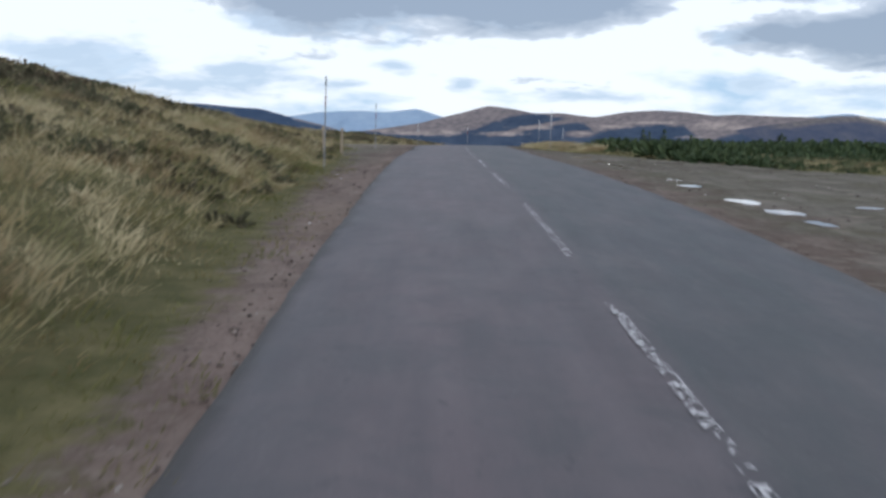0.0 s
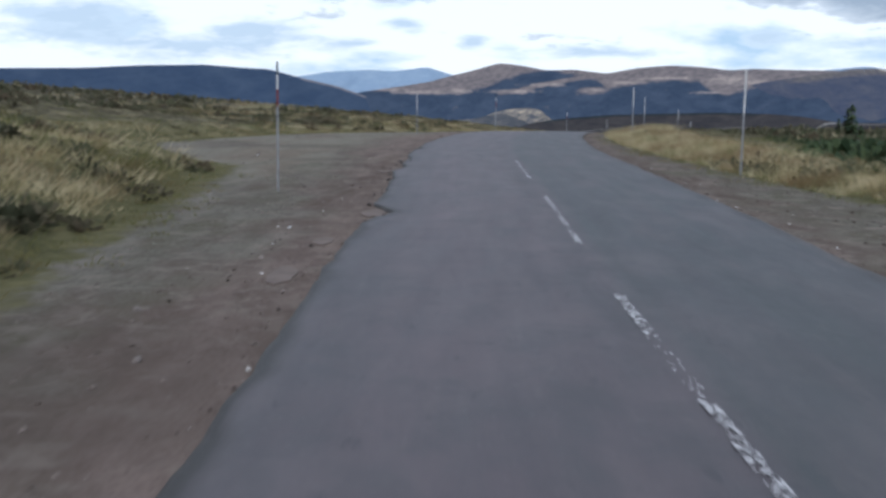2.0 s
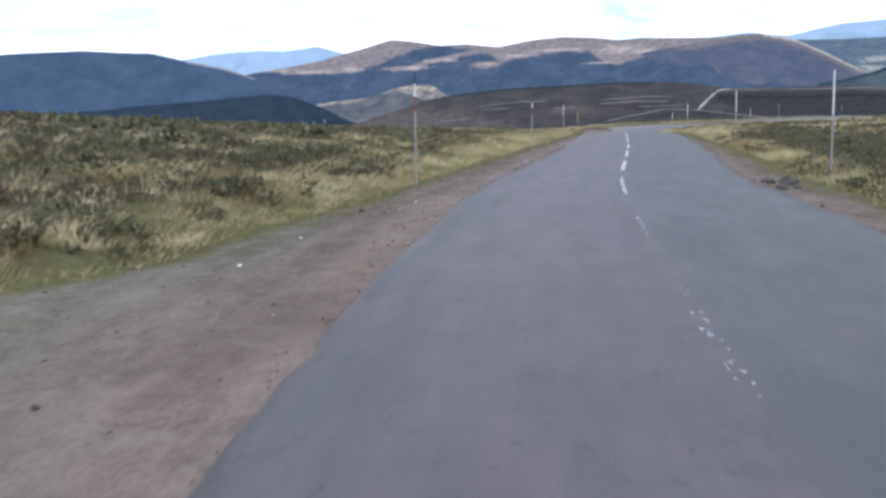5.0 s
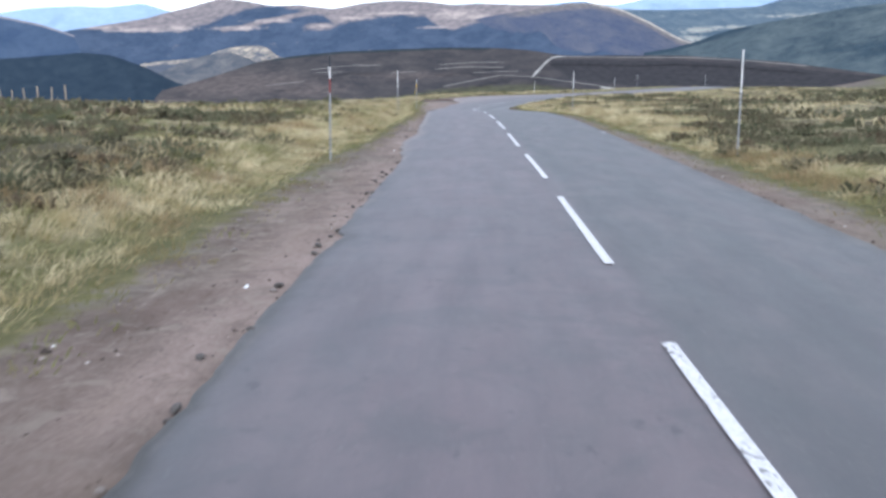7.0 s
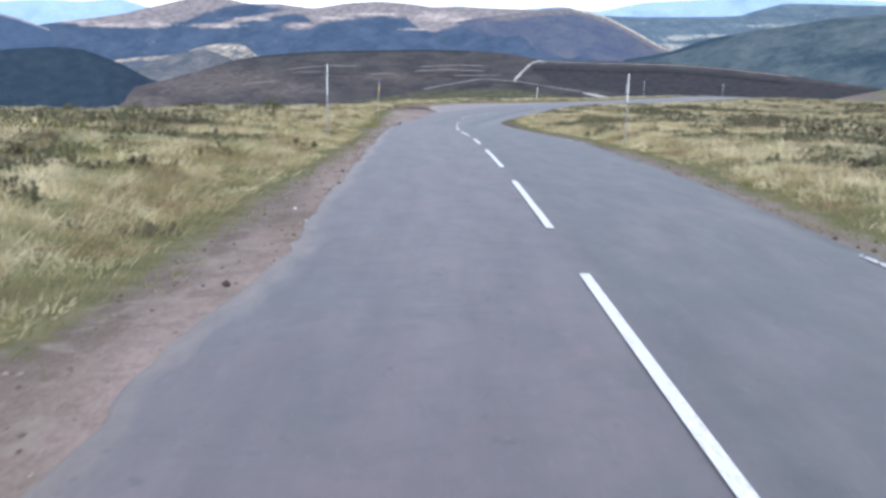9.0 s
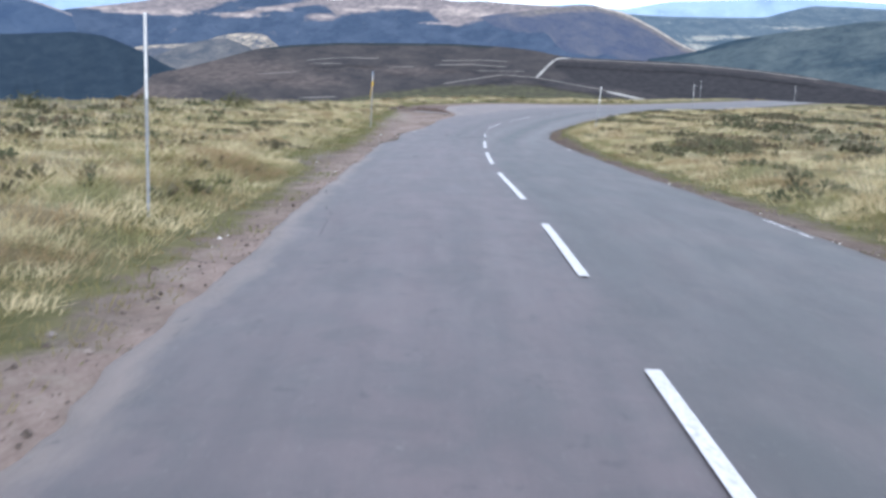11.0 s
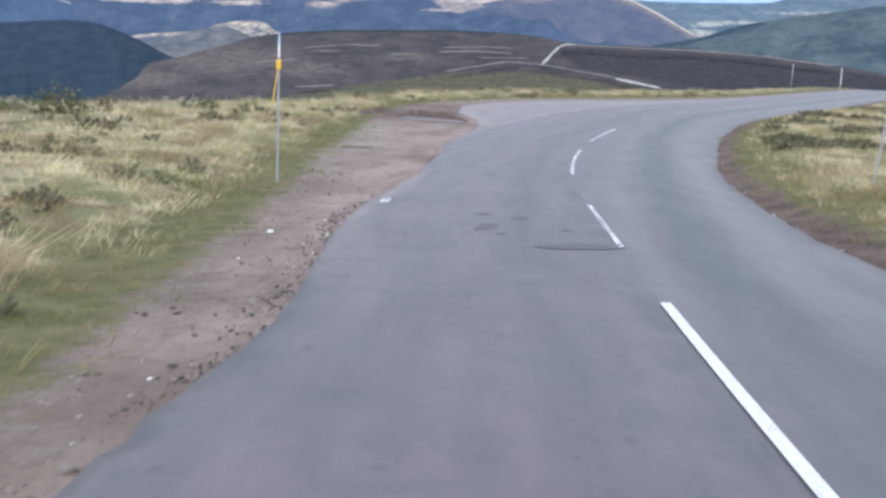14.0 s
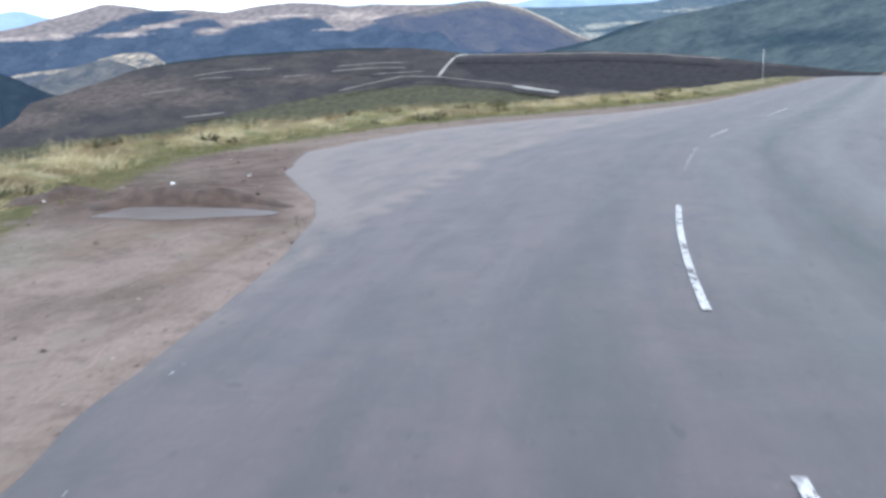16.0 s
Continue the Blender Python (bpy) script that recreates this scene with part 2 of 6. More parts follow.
def ground_mat():
    """Turf, bare peat and gravel; where which lies comes from the ground's own layers."""
    m = Mat("moor_ground", 0.95, 0.08)
    fine, mid, big = m.noise(24, 6, 0.65), m.noise(2.2, 6, 0.6), m.noise(0.22, 5, 0.55)
    turf = m.mix(m.ramp(mid, [(0.3, 0.0), (0.68, 1.0)]), (0.062, 0.063, 0.026), (0.15, 0.13, 0.066))
    turf = m.mix(m.ramp(fine, [(0.4, 0.0), (0.75, 0.5)]), turf, (0.06, 0.062, 0.026))
    heath = m.mix(m.ramp(mid, [(0.36, 0.0), (0.7, 1.0)]), (0.034, 0.03, 0.021), (0.115, 0.1, 0.06))
    heath = m.mix(m.ramp(m.noise(0.9, 5, 0.6, shift=(9, 2, 0)), [(0.5, 0.0), (0.66, 0.8)]), heath, (0.2, 0.172, 0.108))
    land = m.mix(m.math("ADD", m.attr("heath"), m.math("MULTIPLY", m.math("SUBTRACT", big, 0.5), 0.9)), turf, heath)
    # old grass matted under the tussocks
    mat = m.mix(m.ramp(m.noise(1.3, 3, 0.5), [(0.4, 0.0), (0.6, 1.0)]), (0.2, 0.165, 0.09), (0.31, 0.265, 0.165))
    mat = m.mix(m.ramp(m.noise(0.8, 4, 0.6, shift=(3, 6, 0)), [(0.5, 0.0), (0.6, 0.8)]), mat, (0.1, 0.106, 0.043))
    mat = m.mix(m.ramp(m.noise(0.5, 4, 0.6, shift=(5, 1, 0)), [(0.51, 0.0), (0.59, 0.8)]), mat, (0.11, 0.08, 0.045))
    mat = m.mix(m.ramp(fine, [(0.35, 0.0), (0.7, 0.55)]), mat, (0.12, 0.105, 0.055))
    land = m.mix(m.ramp(m.math("ADD", m.attr("thatch"), m.math("MULTIPLY", m.math("SUBTRACT", m.noise(1.1, 5, 0.6, shift=(1, 12, 0)), 0.5), 1.2)), [(0.35, 0.0), (0.65, 1.0)]), land, mat)
    stones = m.cells(38)
    red = m.mix(m.ramp(stones["Color"], [(0.1, 0.0), (1.0, 1.0)]), (0.076, 0.057, 0.046), (0.12, 0.092, 0.076))
    red = m.mix(m.ramp(m.streak(0.5, 1.7, 7, 0.68, 1.0), [(0.46, 0.0), (0.62, 0.75)]), red, (0.185, 0.145, 0.126))
    red = m.mix(m.ramp(m.streak(0.35, 1.3, 6, 0.65, 4.0), [(0.5, 0.0), (0.64, 0.75)]), red, (0.066, 0.046, 0.037))
    grey = m.mix(m.ramp(stones["Color"], [(0.2, 0.0), (0.9, 1.0)]), (0.08, 0.073, 0.056), (0.15, 0.136, 0.111))
    grey = m.mix(m.ramp(m.noise(0.5, 5, 0.6, shift=(8, 1, 0)), [(0.45, 0.0), (0.65, 0.7)]), grey, (0.082, 0.08, 0.047))
    grey = m.mix(m.ramp(m.streak(0.3, 1.1, 6, 0.65, 6.0), [(0.47, 0.0), (0.62, 0.7)]), grey, (0.19, 0.17, 0.148))
    grit = m.mix(m.ramp(m.math("ADD", m.attr("near"), m.math("MULTIPLY", m.math("SUBTRACT", m.noise(0.8, 5, 0.6), 0.5), 1.1)), [(0.3, 0.0), (0.6, 1.0)]), grey, red)
    pink = m.ramp(m.math("ADD", m.attr("near"), m.math("MULTIPLY", m.math("SUBTRACT", big, 0.5), 1.5)), [(0.28, 0.0), (0.6, 1.0)])
    grit = m.mix(m.math("MULTIPLY", m.attr("dry"), m.ramp(m.streak(0.4, 1.3, 7, 0.66, 15.0), [(0.34, 0.4), (0.54, 1.0)])), grit, m.mix(m.ramp(stones["Color"], [(0.1, 0.0), (1.0, 1.0)]), m.mix(pink, (0.165, 0.15, 0.118), (0.2, 0.15, 0.132)), m.mix(pink, (0.24, 0.222, 0.18), (0.285, 0.222, 0.2))))
    # broad brown bands where wheels have churned the layby
    grit = m.mix(m.math("MULTIPLY", m.attr("dry"), m.ramp(m.streak(0.14, 0.55, 5, 0.55, 19.0), [(0.5, 0.0), (0.6, 0.65)])), grit, (0.15, 0.113, 0.086))
    # mottling of trodden and washed ground
    grit = m.mix(m.ramp(m.noise(1.6, 7, 0.68, shift=(6, 3, 0), distortion=1.2), [(0.5, 0.0), (0.62, 0.36)]), grit, (0.078, 0.062, 0.053))
    grit = m.mix(m.ramp(m.noise(2.3, 7, 0.7, shift=(16, 9, 0), distortion=0.8), [(0.52, 0.0), (0.64, 0.55)]), grit, (0.215, 0.18, 0.155))
    grit = m.mix(m.ramp(m.noise(55, 2, 0.5), [(0.66, 0.0), (0.72, 0.6)]), grit, (0.25, 0.22, 0.2))
    grit = m.mix(m.ramp(m.noise(11, 3, 0.5, shift=(2, 8, 0)), [(0.68, 0.0), (0.74, 0.7)]), grit, (0.05, 0.04, 0.035))
    grit = m.mix(m.attr("peat"), grit, m.mix(m.ramp(mid, [(0.4, 0.0), (0.6, 1.0)]), (0.052, 0.035, 0.03), (0.115, 0.079, 0.068)))
    edge = m.math("ADD", m.attr("dirt"), m.math("MULTIPLY", m.math("SUBTRACT", m.noise(1.9, 8, 0.72), 0.5), 1.5))
    where = m.ramp(edge, [(0.36, 0.0), (0.64, 1.0)])
    wet = m.mix(m.math("MULTIPLY", m.attr("wet"), 0.5), grit, (0.078, 0.06, 0.05))
    m.bump(m.math("ADD", m.math("MULTIPLY", fine, 0.6), m.math("MULTIPLY", m.noise(70, 3, 0.6), 0.5)), 0.6, 0.04)
    return m.done(m.mix(where, land, wet), 0.95)


def hill_mat(name, dark, pale, haze, layers=(), grain=1.0, slant=0.25, tall=2.4, share=0.52):
    """Far slopes: dark heather and paler grass, the air's blue haze mixed into their colour; layers: (layer, colour,
    raggedness).
    """
    m = Mat(name, 1.0, 0.0)
    j = m.n.new("ShaderNodeCombineXYZ")
    m.l.new(m.attr("turn"), j.inputs[0])
    m.l.new(m.math("MULTIPLY", m.math("SUBTRACT", m.attr("rise"), m.math("MULTIPLY", m.attr("turn"), slant * 0.4)), tall), j.inputs[1])
    m.co = j.outputs[0]
    a, b = m.noise(0.7 * grain, 8, 0.62, distortion=0.5), m.noise(3.2 * grain, 8, 0.68, shift=(5, 7, 1), distortion=0.4)
    c = m.mix(m.ramp(a, [(share - 0.12, 0.0), (share + 0.14, 1.0)]), dark, pale)
    c = m.mix(m.ramp(b, [(0.42, 0.0), (0.66, 0.6)]), c, tuple((d * 0.8 + p * 1.2) / 2 for d, p in zip(dark, pale)))
    c = m.mix(m.ramp(m.noise(4.5 * grain, 8, 0.65, shift=(15, 3, 1)), [(0.5, 0.0), (0.66, 0.5)]), c, tuple(v * 0.6 for v in dark))
    for k, (layer, colour, ragged) in enumerate(layers):
        edge = m.math("ADD", m.attr(layer), m.math("MULTIPLY", m.math("SUBTRACT", m.noise(1.5 * grain, 9, 0.72, shift=(k * 7, 2, 0), distortion=0.8), 0.5), ragged * 1.7))
        tone = m.mix(m.ramp(m.noise(3 * grain, 6, 0.58, shift=(3, 9, 4)), [(0.36, 0.0), (0.64, 1.0)]), tuple(v * 0.66 for v in colour), tuple(v * 1.15 for v in colour))
        c = m.mix(m.ramp(edge, [(0.24, 0.0), (0.5, 0.55), (0.78, 1.0)]), c, tone)
    # the air's blue haze is mixed straight into the surface colour
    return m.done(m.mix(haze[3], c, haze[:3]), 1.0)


ASPHALT = asphalt()
GROUND = ground_mat()
PAINT = Mat("worn_road_paint", 0.7)
PAINT = PAINT.done(PAINT.mix(PAINT.ramp(PAINT.noise(34, 5, 0.7), [(0.36, 0.0), (0.62, 1.0)]), (0.32, 0.31, 0.32), (0.58, 0.57, 0.58)))
WATER = Mat("rain_water", 0.03, 0.5)
WATER.bump(WATER.noise(9, 2), 0.04, 0.01)
WATER = WATER.done((0.14, 0.11, 0.092))
MUD_WATER = Mat("muddy_water", 0.75, 0.12)
MUD_WATER.bump(MUD_WATER.noise(7, 4), 0.2, 0.02)
MUD_WATER = MUD_WATER.done(MUD_WATER.mix(MUD_WATER.ramp(MUD_WATER.noise(3, 5, 0.6), [(0.35, 0.0), (0.65, 1.0)]), (0.12, 0.093, 0.08), (0.165, 0.13, 0.113)))
POOL_WATER = Mat("pool_water", 0.45, 0.28)
POOL_WATER.bump(POOL_WATER.noise(6, 3), 0.1, 0.01)
POOL_WATER = POOL_WATER.done((0.1, 0.08, 0.075))
WOOD = plain("weathered_wood", (0.33, 0.27, 0.2), 0.85, 0, 14, 0.4)
GREY_PAINT = plain("grey_pole_metal", (0.27, 0.275, 0.29), 0.6, 0, 18, 0.2)
WHITE_BAND = plain("white_pole_band", (0.62, 0.62, 0.62), 0.55, 0, 20, 0.12)
RED_BAND = plain("red_pole_band", (0.18, 0.038, 0.038), 0.55, 0, 20, 0.2)
BLACK_BAND = plain("black_pole_cap", (0.025, 0.03, 0.04), 0.5, 0, 20, 0.2)
BLUE_BAND = plain("pale_blue_cap", (0.3, 0.38, 0.5), 0.5, 0, 20, 0.2)
YELLOW = plain("yellow_plate", (0.65, 0.4, 0.03), 0.5, 0, 12, 0.2)
STONE = Mat("broken_stone", 0.9)
STONE = STONE.done(STONE.mix(STONE.ramp(STONE.noise(20, 5), [(0.3, 0.0), (0.7, 1.0)]), STONE.mix(STONE.each(), (0.08, 0.066, 0.06), (0.15, 0.125, 0.115)), (0.22, 0.19, 0.175)))


# each hill's tones carry painted blue haze, stronger with distance
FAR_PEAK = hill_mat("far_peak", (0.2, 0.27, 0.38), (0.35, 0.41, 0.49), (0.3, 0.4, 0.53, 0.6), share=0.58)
LONG_HILL = hill_mat("long_hill_hazy_heather", (0.022, 0.036, 0.066), (0.07, 0.09, 0.122), (0.075, 0.11, 0.18, 0.42), (("grass", (0.36, 0.3, 0.26), 0.7),), 0.6, share=0.56)
# cloud shadow is painted into the heather, sunlight into the grass tones
ROUND_HILL = hill_mat("round_hill_shaded_heather", (0.024, 0.034, 0.056), (0.068, 0.082, 0.115), (0.1, 0.145, 0.225, 0.25), (("grass", (0.24, 0.187, 0.16), 0.9), ("sunny", (0.44, 0.35, 0.29), 1.1)), 0.9, share=0.56)
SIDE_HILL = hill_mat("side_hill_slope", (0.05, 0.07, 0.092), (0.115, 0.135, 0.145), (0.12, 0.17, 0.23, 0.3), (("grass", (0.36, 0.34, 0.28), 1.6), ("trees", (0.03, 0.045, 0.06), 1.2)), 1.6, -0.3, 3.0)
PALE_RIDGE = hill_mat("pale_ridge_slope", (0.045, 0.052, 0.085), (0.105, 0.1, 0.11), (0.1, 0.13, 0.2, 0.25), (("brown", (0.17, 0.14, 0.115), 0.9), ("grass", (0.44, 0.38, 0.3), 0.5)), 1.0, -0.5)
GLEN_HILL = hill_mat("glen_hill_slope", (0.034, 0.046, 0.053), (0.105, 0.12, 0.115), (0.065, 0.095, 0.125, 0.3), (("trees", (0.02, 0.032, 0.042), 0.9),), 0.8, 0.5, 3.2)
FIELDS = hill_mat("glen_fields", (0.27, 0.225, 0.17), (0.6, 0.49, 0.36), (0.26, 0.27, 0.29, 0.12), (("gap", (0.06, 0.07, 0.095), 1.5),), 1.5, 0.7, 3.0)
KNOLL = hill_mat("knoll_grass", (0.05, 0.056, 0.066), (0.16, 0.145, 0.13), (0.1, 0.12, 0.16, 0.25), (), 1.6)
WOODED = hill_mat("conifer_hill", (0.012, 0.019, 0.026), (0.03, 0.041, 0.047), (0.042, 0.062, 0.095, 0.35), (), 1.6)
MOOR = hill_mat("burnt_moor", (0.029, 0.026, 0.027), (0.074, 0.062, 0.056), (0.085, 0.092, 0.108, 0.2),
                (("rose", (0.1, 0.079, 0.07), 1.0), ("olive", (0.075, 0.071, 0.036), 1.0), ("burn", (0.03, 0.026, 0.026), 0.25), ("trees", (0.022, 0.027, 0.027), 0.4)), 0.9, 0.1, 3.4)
TRACK = plain("pale_track_gravel", (0.27, 0.255, 0.235), 0.95, 0, 0.02, 0.15)
STRIP = plain("burnt_strip_grass", (0.135, 0.118, 0.106), 0.95, 0, 0.02, 0.25)


# ---- small builders ----
def mesh_of(name, verts, faces, material=None, smooth=False):
    me = bpy.data.meshes.new(name)
    me.from_pydata([tuple(v) for v in verts], [], [tuple(f) for f in faces])
    if smooth:
        me.polygons.foreach_set("use_smooth", [True] * len(me.polygons))
    if material:
        me.materials.append(material)
    return me


def big_mesh(name, verts, quads, material, smooth=True, layers=None):
    """A large mesh from arrays of places and of four-cornered faces."""
    me = bpy.data.meshes.new(name)
    verts, quads = np.asarray(verts, np.float32), np.asarray(quads, np.int32)
    size = quads.shape[1]
    me.vertices.add(len(verts))
    me.vertices.foreach_set("co", verts.ravel())
    me.loops.add(quads.size)
    me.loops.foreach_set("vertex_index", quads.ravel())
    me.polygons.add(len(quads))
    me.polygons.foreach_set("loop_start", np.arange(len(quads), dtype=np.int32) * size)
    me.polygons.foreach_set("loop_total", np.full(len(quads), size, np.int32))
    me.polygons.foreach_set("use_smooth", np.full(len(quads), smooth))
    for key, values in (layers or {}).items():
        me.attributes.new(key, "FLOAT", "POINT").data.foreach_set("value", np.asarray(values, np.float32))
    me.update(calc_edges=True)
    me.validate()
    me.materials.append(material)
    return me


def grid_quads(rows, cols):
    i = (np.arange(rows - 1)[:, None] * cols + np.arange(cols - 1)[None]).ravel()
    return np.stack([i, i + 1, i + cols + 1, i + cols], 1)


def part(name, bm, material, parent, label=""):
    me = bpy.data.meshes.new(name)
    bm.to_mesh(me)
    bm.free()
    me.materials.append(material)
    ob = new(name, me)
    ob.parent = parent
    return tagged(ob, label)


def tube(z0, z1, r0, r1, sides=10, centre=(0, 0), bevel=0.0):
    bm = bmesh.new()
    rings = []
    levels = [(z0, r0), (z1 - bevel, r1), (z1, r1 - bevel)] if bevel else [(z0, r0), (z1, r1)]
    for z, r in levels:
        rings.append([bm.verts.new((centre[0] + r * math.cos(a), centre[1] + r * math.sin(a), z)) for a in (2 * math.pi * k / sides for k in range(sides))])
    for a, b in zip(rings, rings[1:]):
        for k in range(sides):
            bm.faces.new((a[k], a[(k + 1) % sides], b[(k + 1) % sides], b[k]))
    bm.faces.new(rings[-1])
    bm.faces.new(rings[0][::-1])
    return bm


def box(x0, x1, y0, y1, z0, z1, bevel=0.0):
    bm = bmesh.new()
    bmesh.ops.create_cube(bm, size=1)
    for v in bm.verts:
        v.co = (x0 + (v.co.x + 0.5) * (x1 - x0), y0 + (v.co.y + 0.5) * (y1 - y0), z0 + (v.co.z + 0.5) * (z1 - z0))
    if bevel:
        bmesh.ops.bevel(bm, geom=bm.edges[:], offset=bevel, segments=1, affect="EDGES")
    return bm


def value_noise(x, y, scale, seed=0, octaves=4):
    """Smooth noise of -1 to 1 over arrays of places."""
    x, y = np.asarray(x, float) / scale, np.asarray(y, float) / scale
    total, size = np.zeros(np.broadcast(x, y).shape), 1.0
    for o in range(octaves):
        xi, yi = np.floor(x).astype(np.int64), np.floor(y).astype(np.int64)
        fx, fy = x - xi, y - yi
        fx, fy = fx * fx * (3 - 2 * fx), fy * fy * (3 - 2 * fy)

        def h(a, b):
            n = (a * 374761393 + b * 668265263 + (seed + o * 17) * 974711) & 0x7FFFFFFF
            n = ((n ^ (n >> 13)) * 1274126177) & 0x7FFFFFFF
            return ((n ^ (n >> 16)) & 0xFFFF) / 32767.5 - 1.0

        total += size * ((h(xi, yi) * (1 - fx) + h(xi + 1, yi) * fx) * (1 - fy) + (h(xi, yi + 1) * (1 - fx) + h(xi + 1, yi + 1) * fx) * fy)
        size *= 0.5
        x, y = x * 2.03 + 11.3, y * 2.03 + 5.7
    return total / 1.9


# ---- the road's line ----
ROAD_S = [
    -70, -20, -12, -4, 4, 12, 20, 28, 36, 44, 52, 60, 68, 76, 84, 92, 100, 108, 116, 124, 132, 140, 148, 156, 164,
    172, 180, 188, 196, 200, 203, 206, 209, 212, 215, 218, 221, 224, 227, 230, 233, 236, 244, 260, 300, 360,
]
ROAD_TURN = [
    3.2, 3.2, 2.9, 2.6, 2.3, 2, 1.9, 1.9, 2.2, 1.9, 3.2, 2.4, 3.6, 7.1, 11.3, 15, 16.5, 18.8, 18.9, 19, 18.1, 18.3,
    17.9, 17.5, 17.4, 16.4, 18.1, 19.2, 20, 19.7, 20.9, 23.5, 26.4, 29, 31.2, 33.6, 36.2, 38.1, 39.3, 42.6, 47.1,
    50.5, 49, 48, 47, 47,
]
ROAD_GRADE = [
    0.05, 0.099, 0.088, 0.077, 0.066, 0.055, 0.041, 0.029, 0.025, 0.017, 0.023, 0.016, 0.012, 0.009, 0.002, -0.016,
    -0.045, -0.042, -0.036, -0.036, -0.036, -0.031, -0.032, -0.04, -0.05, -0.062, -0.062, -0.063, -0.052, -0.046,
    -0.042, -0.039, -0.036, -0.031, -0.027, -0.025, -0.02, -0.014, -0.01, -0.012, -0.018, -0.022, -0.025, -0.025, -0.026,
    -0.08,
]

STEP = 0.5
LINE_S = np.arange(-70, 360.01, STEP)
LINE_T = np.radians(np.interp(LINE_S, ROAD_S, ROAD_TURN))
LINE_G = np.interp(LINE_S, ROAD_S, ROAD_GRADE)


def summed(v):
    total = np.concatenate([[0], np.cumsum((v[1:] + v[:-1]) / 2 * STEP)])
    return total - np.interp(0, LINE_S, total)


LINE_X, LINE_Y, LINE_Z = summed(np.sin(LINE_T)), summed(np.cos(LINE_T)), summed(LINE_G)


def road_at(s, l=0.0):
    """Places s metres along the centre line and l metres to its right, on the road's surface."""
    s, l = np.asarray(s, float), np.asarray(l, float)
    t = np.interp(s, LINE_S, LINE_T)
    return (np.interp(s, LINE_S, LINE_X) + np.cos(t) * l, np.interp(s, LINE_S, LINE_Y) - np.sin(t) * l, np.interp(s, LINE_S, LINE_Z) + 0 * l)


def along(x, y):
    """How far along the road a place lies, how far to the right of it, and the road's height there."""
    x, y = np.ravel(x), np.ravel(y)
    s, l = np.empty(len(x)), np.empty(len(x))
    for a in range(0, len(x), 20000):
        px, py = x[a:a + 20000, None], y[a:a + 20000, None]
        k = np.argmin((LINE_X[None, ::2] - px) ** 2 + (LINE_Y[None, ::2] - py) ** 2, 1) * 2
        ahead = (px[:, 0] - LINE_X[k]) * np.sin(LINE_T[k]) + (py[:, 0] - LINE_Y[k]) * np.cos(LINE_T[k])
        s[a:a + 20000] = LINE_S[k] + np.clip(ahead, -1, 1)
        l[a:a + 20000] = (px[:, 0] - LINE_X[k]) * np.cos(LINE_T[k]) - (py[:, 0] - LINE_Y[k]) * np.sin(LINE_T[k])
    return s, l, np.interp(s, LINE_S, LINE_Z)


def left_edge(s):
    return -np.interp(s, [0, 12, 40, 51, 52.8, 53.5, 54.1, 54.7, 55.2, 60, 61.9, 62.6, 63.3, 64.1, 65.2, 66.2, 67.5, 72, 92, 96, 102, 106, 112, 127, 132, 138, 142, 146, 180, 184, 188, 189.5, 192, 193.5, 196, 198.4, 202, 205, 210, 213, 216, 218, 219.5, 220.8, 222, 223.5, 225.5, 229, 234, 238, 244, 252, 300],
                      [2.84, 2.91, 3.0, 2.92, 2.91, 2.72, 2.58, 2.7, 2.92, 2.9, 3.04, 2.84, 2.84, 3.02, 2.98, 2.86, 2.98, 2.98, 2.9, 2.92, 3.04, 3.1, 3.18, 3.12, 3.06, 3.45, 3.2, 3.25, 3.4, 3.5, 3.75, 3.75, 3.46, 3.5, 3.64, 3.78, 3.5, 3.22, 3.5, 4.0, 4.12, 4.35, 4.65, 5.0, 5.5, 6.4, 7.6, 8.9, 8.6, 7.6, 5.6, 4.2, 3.4])


def right_edge(s):
    return np.interp(s, [0, 30, 50, 90, 106, 120, 132, 150, 165, 185, 198, 206, 214, 232, 300], [2.75, 3.0, 2.95, 2.85, 2.8, 3.2, 3.4, 3.6, 3.6, 3.35, 2.9, 3.3, 3.8, 3.9, 3.5])


def left_grass(s):
    """Where turf begins on the left, past the bare verge."""
    return -np.interp(s, [-20, 0, 10, 24, 32, 40, 50, 58, 64, 67, 72, 84, 92, 100, 112, 134, 140, 165, 172, 176, 179, 182, 184.5, 189, 191.6, 194, 197.5, 204, 213.5, 220, 228, 240, 252, 262, 300],
                      [3.4, 3.4, 3.5, 4.15, 4.4, 4.9, 5.9, 6.4, 7.0, 10.5, 13.5, 10.8, 5.6, 4.6, 4.9, 4.9, 4.4, 4.0, 4.0, 4.2, 5.0, 4.9, 4.4, 4.5, 4.75, 4.95, 5.1, 5.5, 7.15, 9.0, 11.5, 9.8, 6.5, 4.8, 4.4])


def right_grass(s):
    return np.interp(s, [-40, 0, 30, 36, 46, 52, 58, 64, 72, 84, 100, 120, 150, 170, 190, 200, 214, 232, 300],
                     [15, 17, 14, 10.5, 8.0, 6.6, 5.2, 4.7, 4.2, 3.8, 3.8, 4.2, 4.2, 4.3, 3.8, 3.6, 4.3, 4.35, 4.2])


def smooth01(v):
    v = np.clip(v, 0, 1)
    return v * v * (3 - 2 * v)


